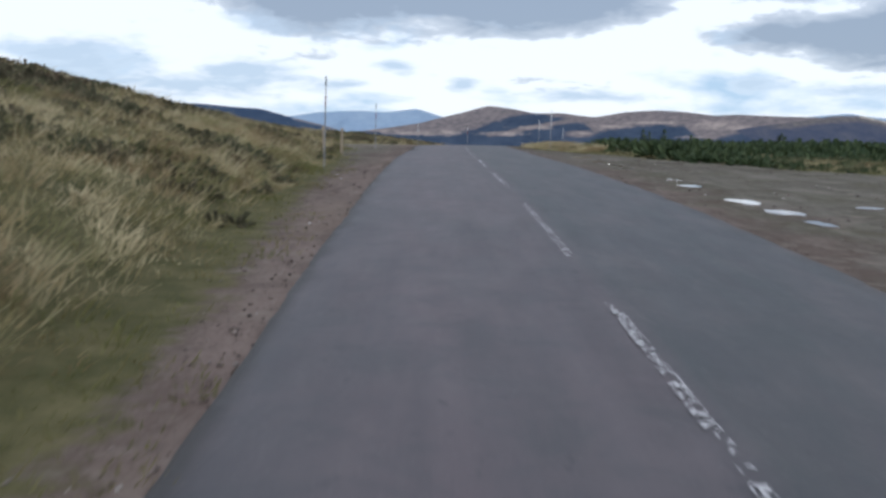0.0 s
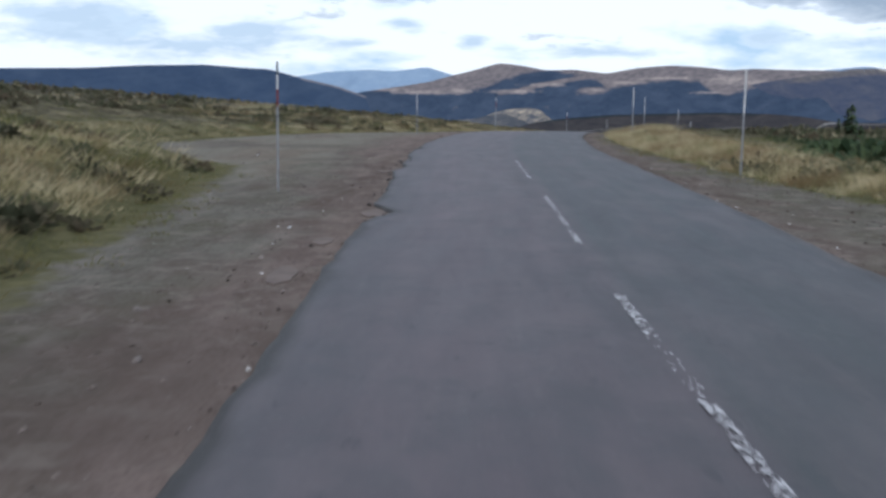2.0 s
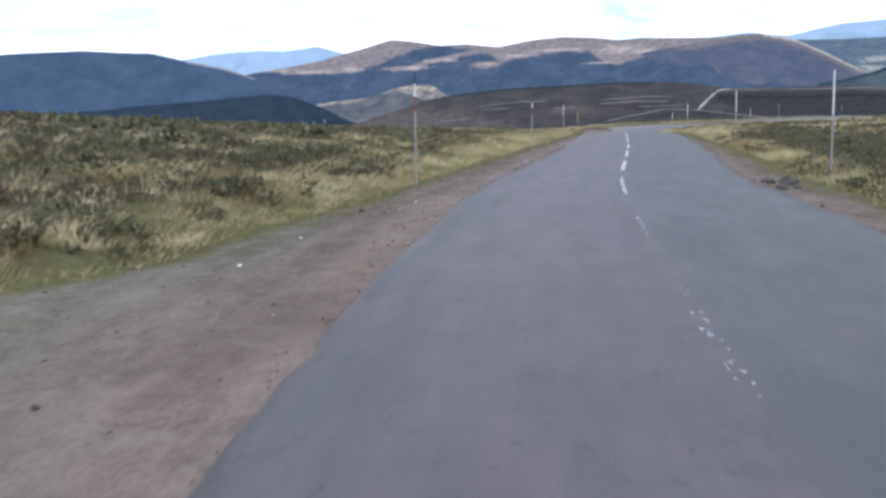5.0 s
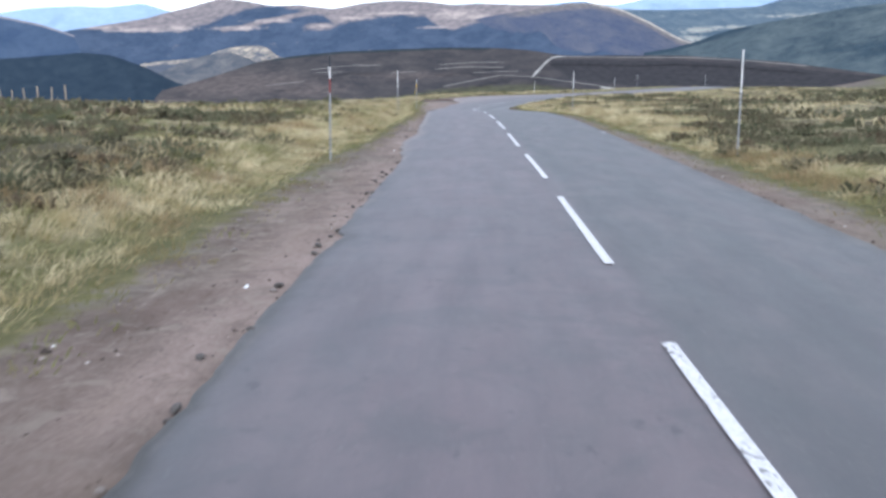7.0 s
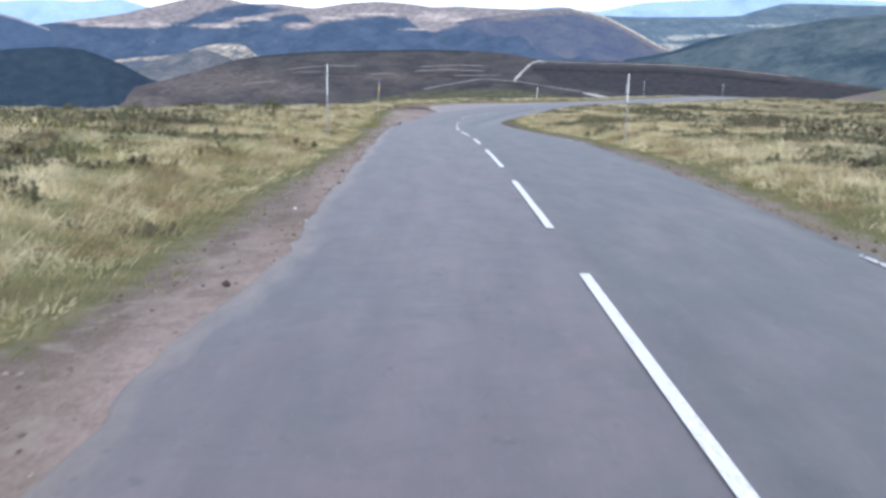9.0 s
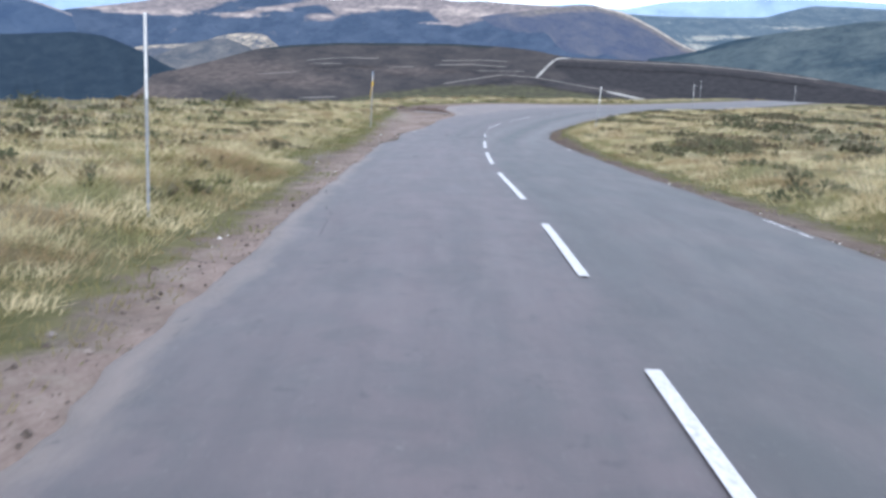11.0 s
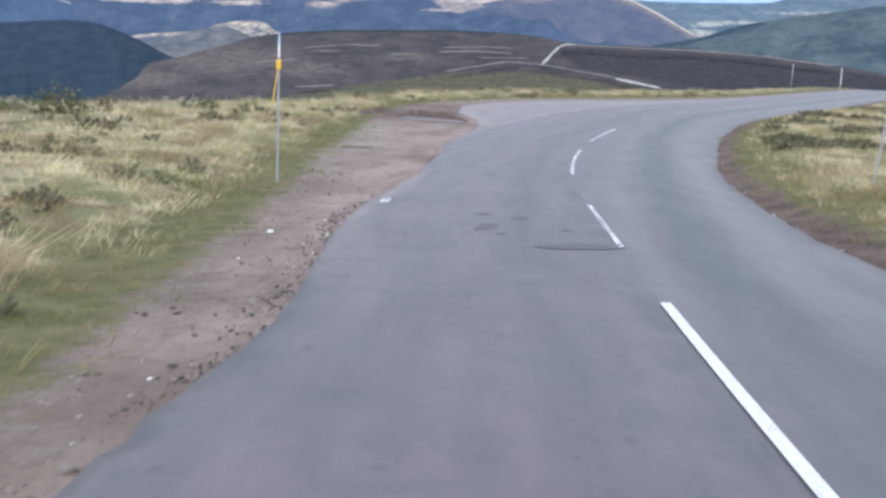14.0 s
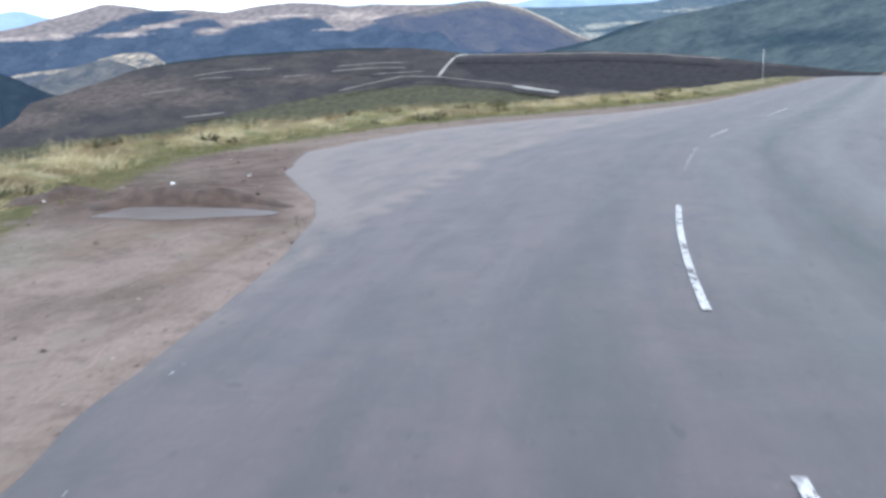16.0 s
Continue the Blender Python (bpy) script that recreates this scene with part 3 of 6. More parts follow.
def height(x, y, rough=True):
    """The ground's height, and how far along and beside the road the place lies."""
    shape = np.shape(x)
    x, y = np.ravel(np.asarray(x, float)), np.ravel(np.asarray(y, float))
    s, l, z = along(x, y)
    bl = np.interp(s, [-70, 0, 40, 65, 92, 112, 128, 148, 175, 205], [0.3, 0.3, 0.29, 0.22, 0.12, 0.12, 0.115, 0.06, 0.03, 0.0])
    br = np.interp(s, [-70, 40, 70, 100, 130, 170, 200, 230], [-0.035, -0.04, -0.03, -0.01, 0.0, 0.02, 0.035, 0.0])
    dl, dr = np.maximum(0, left_grass(s) - l - 0.8), np.maximum(0, l - right_grass(s) - 0.5)
    h = z + bl * 34 * (1 - np.exp(-dl / 34)) + br * 40 * (1 - np.exp(-dr / 40))
    off = np.where(l < 0, left_edge(s) - l, l - right_edge(s))
    out = smooth01(off / 0.5)
    h += np.where(off < 0, -0.075, -0.055)
    turf = np.maximum(smooth01(dl / 1.5), smooth01(dr / 1.5))
    if rough:
        n1, n2 = value_noise(x, y, 5.5, 3), value_noise(x, y, 1.3, 9, 3)
        lump = np.where(l < 0, np.interp(s, [0, 50, 75], [2.2, 1.6, 1.0]), 1.0)
        h += turf * (0.19 + 0.22 * lump * n1 * smooth01(np.maximum(dl, dr) / 6) + 0.1 * n2)
        h += (1 - turf) * out * (0.035 * n1 + 0.018 * n2 - 0.02)
    # a low berm of turned peat on the outside of the bend
    h += (0.3 * np.exp(-((s - 221.6 - 0.25 * (l + 7)) / 1.1) ** 2 - ((l + 7.8) / 1.9) ** 2) + 0.16 * value_noise(x, y, 1.5, 71, 3) * np.exp(-((s - 223.5) / 3.5) ** 2 - ((l + 8.6) / 2.6) ** 2)) * smooth01((left_edge(s) - l) / 0.9)
    # the cut bank on the inside of the bend
    h += 0.2 * smooth01((l - right_edge(s) - 0.2) / 0.6) * smooth01((s - 186) / 12) * smooth01((250 - s) / 12) * (l > 0)
    # the brow: past it the land drops into the glen
    u = (x - 46) * math.sin(radians(18)) + (y - 219) * math.cos(radians(18))
    side = np.maximum(0, np.abs(l) - 95)
    past = np.maximum(0, np.where(l < 0, np.maximum(u - 6 - np.clip((x - 45) * 0.55, -25, 60), 0), 0))
    past = np.where((l < 0) & (-l < -left_grass(s) + 3.5), 0, past)
    drop = 0.22 * past + 0.12 * side + np.maximum(0, s - 330) * 0.1
    h = np.maximum(h - drop, -210 + 6 * value_noise(x, y, 300, 21, 2))
    return h.reshape(shape), s.reshape(shape), l.reshape(shape)


# ---- ground: one sheet from the verge to the horizon ----
def axis(fine0, fine1, step, lo, hi):
    out = [fine0]
    gap = step
    while out[0] > lo:
        gap *= 1.22
        out.insert(0, out[0] - gap)
    out += list(np.arange(fine0 + step, fine1, step))
    gap = step
    while out[-1] < hi:
        gap *= 1.22
        out.append(out[-1] + gap)
    return np.clip(np.array(out), lo, hi)


GX = axis(-32, 86, 0.62, -4950, 4950)
GY = axis(-14, 262, 0.62, -4950, 4950)
gx, gy = np.meshgrid(GX, GY)
gz, gs, gl = height(gx, gy)
dirt = smooth01((gl - left_grass(gs) + 0.8) / 1.6) * smooth01((right_grass(gs) - gl + 0.8) / 1.6)
dirt = dirt * (np.hypot(gx - 30, gy - 110) < 400)
heath = np.where(gl < 0, smooth01((left_grass(gs) - gl - np.interp(gs, [70, 86, 125, 150, 185], [3, 0.9, 1.4, 2.2, 3])) / np.interp(gs, [70, 86, 150, 185], [6, 2.5, 3, 6])), smooth01((gl - right_grass(gs) - 2.5) / 5))
greens = 1 - 0.75 * smooth01((gl + 6 * value_noise(gx, gy, 14, 45, 2) - 18) / 8) * smooth01((gs - 140) / 20) * np.where((gl < 0) & (gs > 196), 0.55, 1.0)
heath = heath * greens
gd = np.where(gl < 0, left_grass(gs) - gl, gl - right_grass(gs))
thatch = smooth01((gd - 0.6) / 1.2) * np.where(gl < 0, np.interp(gs, [0, 60, 84, 96, 126, 140, 262], [0.25, 0.4, 0.4, 0.1, 0.2, 0.75, 0.75]) + np.interp(gs, [80, 90, 126, 140], [0, 0.55, 0.65, 0]) * (gd < 2.0),
                                               np.interp(gs, [50, 62, 88, 98, 124, 142, 262], [0.0, 0.4, 0.4, 0.15, 0.15, 0.55, 0.6]) + np.interp(gs, [56, 66, 124, 142], [0, 0.4, 0.5, 0]) * (gd < 1.8)) * np.interp(gd, [6, 12, 60], [1, 0.75, 0])
wet = smooth01((value_noise(gx, gy, 3.2, 40, 3) - 0.15) / 0.4) * dirt
rim_off = np.where(gl < 0, left_edge(gs) - gl, gl - right_edge(gs))
near = np.exp(-np.maximum(rim_off, 0) / 2.4) * np.where(gl > 0, 0.7, 1.0) + np.where((gs > 196) & (gs < 250) & (gl < 0), 0.2, 0.0)
near = near * np.interp(gs, [28, 38, 56, 62, 118, 134, 190, 198], [1.0, 0.8, 0.8, 1.0, 1.0, 0.85, 0.85, 1.0])
mud = np.where(gl > 0, np.interp(gs, [150, 185, 236, 260], [0.0, 0.75, 0.75, 0.2]), 0.0)
turned = smooth01((gs - 219.6 - 0.12 * (gl + 7)) / 0.7) * smooth01((231 - gs) / 3) * smooth01((-5.2 - 0.42 * (gs - 221) - gl) / 0.6) * smooth01((gl + 12.6) / 1.5)
peat = mud + (1 - mud) * turned * (0.72 + 0.4 * value_noise(gx, gy, 1.6, 57, 3))
dry = np.interp(gs, [-40, 10, 40, 54, 60, 80, 90, 100, 130, 138, 185, 195, 203, 215, 226, 240], [0.6, 0.6, 0.6, 0.35, 0.15, 0.45, 0.85, 0.9, 0.85, 0.85, 0.85, 0.9, 0.95, 0.95, 0.85, 0.6]) * np.where(gl > 0, np.interp(gs, [0, 90, 140, 175, 190], [0.2, 0.5, 0.6, 0.4, 0.0]), 1.0)
strip_wide = np.interp(gs, [90, 130, 138, 184, 192, 200, 206], [0.8, 0.7, 0.5, 0.6, 1.2, 1.6, 3.0])
dry = np.maximum(dry, np.interp(gs, [56, 62, 86, 94], [0.0, 0.95, 0.95, 0.0]) * (gl < 0) * smooth01((rim_off - 1.2) / 2.5))
dry = dry * np.maximum(np.interp(gs, [56, 62, 86, 94, 196, 206, 212, 218], [0.0, 0.9, 0.9, 0.0, 0.0, 0.6, 0.95, 0.95]) * (gl < 0), 0.1 + 0.95 * np.exp(-(np.maximum(rim_off, 0) / strip_wide) ** 2))
ground = new("ground", big_mesh("ground", np.stack([gx, gy, gz], -1).reshape(-1, 3), grid_quads(len(GY), len(GX)), GROUND,
                                layers={"thatch": thatch.ravel(), "dirt": dirt.ravel(), "heath": heath.ravel(), "wet": wet.ravel(), "near": near.ravel(), "peat": peat.ravel(), "dry": dry.ravel(), "along": gs.ravel(), "beside": gl.ravel()}))
tagged(ground, "rough moorland turf with bare reddish gravel beside the road", "ground", kind="structure")

# ---- road: a worn two-lane strip with a broken rim ----
RS = np.concatenate([np.arange(-60, 2, 0.5), np.arange(2, 246, 0.125), np.arange(246, 340, 0.5)])
fall = value_noise(RS, 0 * RS, 2.6, 5, 4)
fall2 = value_noise(RS, 0 * RS + 50, 2.2, 6, 4)
lo = left_edge(RS) + np.interp(RS, [0, 46, 52, 80, 90, 130, 142, 180, 188, 200, 206], [0.03, 0.04, 0.08, 0.08, 0.03, 0.04, 0.09, 0.07, 0.1, 0.1, 0.05]) * fall + np.interp(RS, [0, 46, 52, 90, 106, 112, 134, 142], [0.02, 0.025, 0.045, 0.03, 0.03, 0.06, 0.06, 0.04]) * value_noise(RS, 0 * RS + 9, 0.55, 15, 3)
bites = np.maximum(0, value_noise(RS, 0 * RS + 29, 1.1, 25, 3) - 0.12) * np.interp(RS, [0, 20, 48, 54, 84, 92, 106, 112, 132, 138, 186, 190, 200, 206, 240], [0.05, 0.08, 0.1, 0.25, 0.25, 0.1, 0.1, 0.22, 0.22, 0.22, 0.22, 0.35, 0.35, 0.15, 0.2])
lo = lo + bites
hi = right_edge(RS) + 0.06 * fall2 + 0.05 * value_noise(RS, 0 * RS + 19, 0.7, 16, 3)
steps = [("lo", v) for v in (0.0, 0.04, 0.08, 0.14, 0.2)] + [("mid", k / 22) for k in range(23)] + [("hi", v) for v in (0.1, 0.055, 0.03, 0.0)]
cols = len(steps)
rows_v, lane_v, dust_v, side_v, rim_v, polish_v, seam_v, beside_v = [], [], [], [], [], [], [], []
bend = np.interp(RS, [185, 190, 197, 198.5, 202.5, 211, 225, 240], [0.9, 0.9, 1.0, 1.2, 1.6, 2.1, 1.6, 1.2])
for whence, v in steps:
    l = lo + v if whence == "lo" else hi - v if whence == "hi" else lo + 0.26 + (hi - lo - 0.52) * v
    x, y, z = road_at(RS, l)
    camber = 0.05 - 0.0058 * l * l * 0.9
    z = z + np.maximum(camber, -0.03) * 0.6 - 0.03 + 0.006 * value_noise(x, y, 2.5, 8, 3)
    rows_v.append(np.stack([x, y, z], -1))
    a = np.abs(l)
    lane_v.append(np.interp(RS, [185, 196, 240], [1.0, 1.5, 1.5]) * (np.exp(-((a - 0.85) / 0.4) ** 2) * 0.7 + np.exp(-((a - 2.35) / 0.4) ** 2) * 0.6))
    # right lane's tone, plus a left margin painted darker for the lens's dim corner
    side_v.append(np.interp(RS, [0, 60, 100, 182, 196], [1.0, 1.0, 0.85, 0.78, 0.4]) * smooth01((l + 0.05) / 0.3) + np.interp(RS, [0, 190, 200], [0.5, 0.55, 0.35]) * np.exp(-((l - lo) / 0.5) ** 2) * (l < 0))
    rim = np.minimum(l - lo, hi - l)
    ragged = rim / (0.75 + 1.4 * np.clip(value_noise(RS, 0 * RS + 41, 0.8, 27, 3) + 0.2, 0, 1) + 3.0 * bites)
    broken = np.interp(RS, [0, 10, 50, 56, 78, 86, 92, 112, 126, 186, 190, 206], [0.7, 0.9, 1.0, 1.0, 1.0, 0.6, 0.3, 1.0, 0.2, 0.2, 0.6, 0.1]) if whence != "hi" else np.interp(RS, [0, 30, 60, 75, 120, 240], [0.7, 0.6, 0.8, 1.0, 0.8, 0.8])
    rim_v.append(broken * np.interp(ragged, [0, 0.05, 0.09, 0.16], [1, 1, 0.5, 0]))
    polish_v.append((np.exp(-((l - bend) / 0.4) ** 2) + 0.5 * np.exp(-((l + 1.6 - 0.3 * bend) / 0.35) ** 2) - 0.7 * np.exp(-((l - bend - 0.95) / 0.4) ** 2) - 0.5 * np.exp(-((l - bend + 0.85) / 0.3) ** 2)) * smooth01((RS - 188) / 8))
    seam_v.append(np.exp(-((l + 0.17) / 0.17) ** 2) * np.interp(RS, [0, 60, 100, 188, 193, 204, 210], [0.5, 0.7, 0.35, 0.35, 1.0, 1.0, 0.4])
                  + 0.6 * np.exp(-((l - 0.32) / 0.13) ** 2) * np.interp(RS, [112, 124, 176, 186], [0, 1, 1, 0]))
    beside_v.append(l)
    sandy = np.interp(RS, [0, 40, 52, 78, 86, 96, 106, 112, 130, 136, 172, 186, 192, 198, 204, 208, 214, 222], [0.2, 0.15, 0.1, 0.1, 0.4, 0.5, 0.45, 0.4, 0.4, 0.7, 0.75, 0.65, 0.35, 0.65, 0.75, 0.25, 0.4, 0.7])
    wide = np.interp(RS, [0, 60, 92, 104, 114, 130, 142, 172, 195, 199, 204, 208, 215], [0.12, 0.12, 0.2, 0.2, 0.18, 0.2, 0.32, 0.34, 0.22, 0.42, 0.42, 0.2, 0.4])
    apron = smooth01((-3.9 - l) / 0.4) * smooth01((RS - 219) / 3) * 0.6 + 0.5 * np.exp(-((l + 4.1) / 0.16) ** 2) * smooth01((RS - 216) / 3)
    dust_v.append(np.where(l < 0, sandy * np.exp(-(rim / wide) ** 2) + apron, 0.5 * np.exp(-(rim / 0.16) ** 2)))
top = np.stack(rows_v, 1)
skirt0, skirt1 = top[:, :1] - (0, 0, 0.12), top[:, -1:] - (0, 0, 0.12)
whole = np.concatenate([skirt0, top, skirt1], 1)
pad = lambda v: np.concatenate([v[:, :1], v, v[:, -1:]], 1)
road = new("road", big_mesh("road", whole.reshape(-1, 3), grid_quads(len(RS), cols + 2), ASPHALT,
                            layers={"lane": pad(np.stack(lane_v, 1)).ravel(), "dust": pad(np.stack(dust_v, 1)).ravel(), "side": pad(np.stack(side_v, 1)).ravel(),
                                    "rim": pad(np.stack(rim_v, 1)).ravel(), "polish": pad(np.stack(polish_v, 1)).ravel(), "seam": pad(np.stack(seam_v, 1)).ravel(),
                                    "beside": pad(np.stack(beside_v, 1)).ravel(), "along": np.repeat(RS, cols + 2)}))
tagged(road, "worn grey asphalt road with crumbling dusty edges", "road", kind="structure")


def road_top(s, l):
    x, y, z = road_at(s, l)
    return x, y, z + np.maximum(0.05 - 0.0058 * l * l * 0.9, -0.03) * 0.6 - 0.03


def painted(name, s0, s1, l0, width, wear, seed, label):
    """A line of thick paint from s0 to s1; wear: the share that has flaked off."""
    n, w = max(4, int((s1 - s0) / 0.025)), 8
    ss = np.linspace(s0, s1, n + 1)
    verts, faces, at = [], [], {}
    off = np.linspace(-width / 2, width / 2, w + 1)
    S, O = np.meshgrid((ss[1:] + ss[:-1]) / 2, (off[1:] + off[:-1]) / 2, indexing="ij")
    keep = 0.8 * value_noise(S, O * 1.2 + seed * 7.3, 0.034, seed, 2) + 0.36 * value_noise(S, O * 2 + seed * 3.3, 0.5, seed + 9, 3) > -1.0 + 2.0 * wear
    for i in range(n):
        for j in range(w):
            if not keep[i, j]:
                continue
            face = []
            for a, b in ((i, j), (i, j + 1), (i + 1, j + 1), (i + 1, j)):
                if (a, b) not in at:
                    x, y, z = road_top(ss[a], l0 + off[b])
                    at[a, b] = len(verts)
                    verts.append((float(x), float(y), float(z) + 0.014))
                face.append(at[a, b])
            faces.append(face[::-1])
    ob = new(name, mesh_of(name, verts, faces, PAINT))
    ob.parent = road
    return tagged(ob, label)


DASHES = [(-3.5, 2.5, 0.54), (6.1, 12.2, 0.58), (14.8, 21.0, 0.55), (24.2, 30.0, 0.6), (33.0, 38.8, 0.55), (41.9, 47.8, 0.6), (50.8, 56.2, 0.52),
          (59.6, 64.9, 0.53), (68.5, 74.5, 0.82), (77.5, 83.5, 0.84), (86.5, 91.0, 0.72), (92.85, 93.05, 0.6), (93.3, 93.7, 0.6), (93.95, 94.35, 0.62), (94.6, 95.7, 0.6), (99.7, 105.2, 0.44), (108.8, 114.7, 0.3),
          (117.8, 123.7, 0.14), (126.7, 132.7, 0.16), (135.7, 141.7, 0.14), (144.7, 150.7, 0.15), (153.7, 159.7, 0.16), (162.8, 166.5, 0.14),
          (169.6, 175.6, 0.1), (178.7, 184.6, 0.3), (187.7, 193.5, 0.14), (196.6, 200.8, 0.47), (200.9, 203.2, 0.66), (205.8, 212.3, 0.4), (215.6, 221.5, 0.4),
          (225.6, 229.6, 0.62), (232.3, 234.8, 0.5), (241, 246, 0.55)]
for k, (a, b, wear) in enumerate(DASHES):
    painted("lane_dash", a, b, 0.0, 0.045 if 92 < a < 95 else 0.075 if a > 196 or 99 < a < 100 or 50 < a < 60 else 0.105, wear, k + 2, "white painted dash, flaked" if wear > 0.25 else "white painted dash")
for k, (a, b, wear) in enumerate([(142.0, 143.2, 0.55), (166.3, 168.2, 0.45), (189.4, 190.4, 0.4)]):
    painted("edge_line", a, b, float(right_edge(a)) - 0.15, 0.09, wear, k + 60, "faded white edge line")
for k, (a, b, wear) in enumerate([(200.3, 200.6, 0.66), (209.9, 210.15, 0.66), (211.4, 211.75, 0.6), (212.05, 212.25, 0.66), (213.9, 214.15, 0.66)]):
    painted("edge_line", a, b, float(left_edge(a)) + 0.3, 0.09, wear, k + 80, "faded white edge line")

painted("edge_line", 200.4, 200.95, -3.38, 0.15, 0.5, 97, "faded white splash of paint")

# ---- far country: moor, glen and hills, ring behind ring ----
EYE = (15.0, 110.0, 3.2)


def ridge(name, label, crest, reach, foot_el, front, material, step=0.12, bumps=0.06, seed=1, shape=1.0, rows=16, relief=0.1, covers=None):
    """A hill range: crest gives (azimuth, elevation) in degrees from the brow, reach the crest's distance, front that
    of its foot.
    covers: what grows, or where sun is painted, each a share of 0 to 1 by azimuth, elevation and the crest's elevation."""
    az = np.arange(crest[0][0], crest[-1][0] + step / 2, step)
    ca, ce = np.array([c[0] for c in crest]), np.array([c[1] for c in crest])
    el = np.interp(az, ca, ce)
    n = max(2, int(0.3 / step))
    k = np.ones(2 * n + 1) / (2 * n + 1)
    pad_el = np.concatenate([[el[0]] * n, el, [el[-1]] * n])
    el = np.convolve(pad_el, k, "valid") + bumps * value_noise(az, 0 * az, 1.6, seed, 4)
    place, grown = [], {key: [] for key in ("turn", "rise", *(covers or {}))}
    for j in range(rows + 5):
        f = min(1.0, j / rows)
        r = front + (reach - front) * f if j <= rows else reach + (j - rows) * 0.02 * reach
        r = min(r, 4960)
        e = foot_el + (el - foot_el) * f ** shape
        mid = math.sin(math.pi * f)
        rr = r + 0.4 * relief * reach * mid * value_noise(az, 0 * az + f * 2.4, 2.5, seed + 3, 3)
        e = e + (relief * mid * np.abs(el - foot_el)) * value_noise(az * 1.0, 0 * az + f * 3.0, 1.2, seed + 5, 4)
        z = EYE[2] + rr * np.tan(np.radians(e))
        if j > rows:
            z = z - (j - rows) ** 1.5 * 0.006 * reach
        a = np.radians(az)
        grown["turn"].append(az)
        grown["rise"].append(e)
        for key, cover in (covers or {}).items():
            grown[key].append(cover(az, e, el) + 0 * az)
        place.append(np.stack([EYE[0] + rr * np.sin(a), EYE[1] + rr * np.cos(a), z], -1))
    v = np.stack(place, 0)
    ob = new(name, big_mesh(name, v.reshape(-1, 3), grid_quads(len(place), len(az))[:, ::-1], material, layers={key: np.concatenate(value) for key, value in grown.items()}))
    return tagged(ob, label, "hill", kind="structure")


def spot(az, el, a, e, wide, tall):
    """1 in the middle of an oval patch, 0 outside it."""
    return np.clip(1.15 - 0.75 * np.hypot((az - a) / wide, (el - e - 0.12 * (az - a) * tall / wide) / tall), 0, 1)


def dark_heather(az, el, top):
    """The unburnt heather below the moor's track."""
    high = np.interp(az, [23, 24, 31, 37, 41, 44], [-1.1, -1.0, -1.12, -1.6, -2.0, -2.3])
    low = np.interp(az, [23, 24.5, 31, 37, 41], [-1.3, -2.2, -3.0, -3.3, -3.4])
    return smooth01((high - el) / 0.06) * smooth01((el - low) / 0.15) * smooth01((az - 22.9) / 0.5) * smooth01((60 - az) / 8)


def moor_rose(az, el, top):
    """Bare, newly burnt slopes."""
    return np.maximum(np.maximum(spot(az, el, 5.6, -2.2, 4.2, 0.75), 0.8 * spot(az, el, 9.5, -2.6, 2.6, 0.5)), np.maximum(spot(az, el, 1.5, -3.3, 2.5, 0.5), 0.7 * spot(az, el, 15, -1.9, 3.5, 0.3)))


def moor_olive(az, el, top):
    """Grass on the moor's foot."""
    return smooth01((np.interp(az, [0, 8, 11, 14, 18, 22, 26, 30], [-4.4, -3.9, -3.4, -2.85, -2.35, -2.2, -2.7, -3.2]) - el) / 0.35) * 0.8


def hill_lit_grass(az, el, top):
    """Pale grass on the crowns of the round hills, over the heather of their flanks, with cloud shadow put into the
    dark tone.
    """
    line = np.interp(az, [-9, -4, -1.6, 1.2, 2.3, 3.2, 4.2, 5.15, 6.1, 7.06, 7.7, 8.5, 9.5, 10.6, 11.2, 12, 13.4, 15, 16.3, 16.95, 17.9, 18.9, 20.1, 21.4, 23, 26, 60],
                     [1.0, 1.0, 0.85, 0.7, 0.72, 0.88, 1.11, 1.48, 1.78, 1.98, 2.1, 1.95, 1.75, 1.5, 0.95, 1.17, 1.37, 1.51, 1.39, 0.91, 0.65, 0.98, 1.3, 1.4, 1.38, 1.5, 1.4])
    low = np.interp(az, [5, 6, 7.3, 9, 10.3], [0.62, 0.72, 1.05, 1.36, 1.58])
    stripe = smooth01((el - low + 0.06) / 0.18) * smooth01((low + 0.38 - el) / 0.2) * smooth01((az - 4.6) / 0.5) * smooth01((10.8 - az) / 0.6)
    return np.maximum(np.maximum(smooth01((el - line + 0.24) / 0.48), stripe), spot(az, el, 10.3, 0.9, 0.9, 0.2))


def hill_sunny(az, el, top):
    """The palest grass: strips and slips where sunlight is painted into the colour."""
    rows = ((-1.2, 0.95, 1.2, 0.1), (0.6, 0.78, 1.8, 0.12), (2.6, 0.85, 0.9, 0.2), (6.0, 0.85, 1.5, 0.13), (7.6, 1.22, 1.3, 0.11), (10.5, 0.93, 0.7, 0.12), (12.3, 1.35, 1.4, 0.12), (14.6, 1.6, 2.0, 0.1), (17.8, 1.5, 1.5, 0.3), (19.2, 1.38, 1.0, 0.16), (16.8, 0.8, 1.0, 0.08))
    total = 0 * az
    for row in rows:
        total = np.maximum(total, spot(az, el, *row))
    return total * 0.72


def ridge_line(start, wide):
    """A pale band along a crest, from the azimuth start on."""
    return lambda az, el, top: smooth01((el - top + wide * 1.5) / wide) * smooth01((az - start) / 0.6)


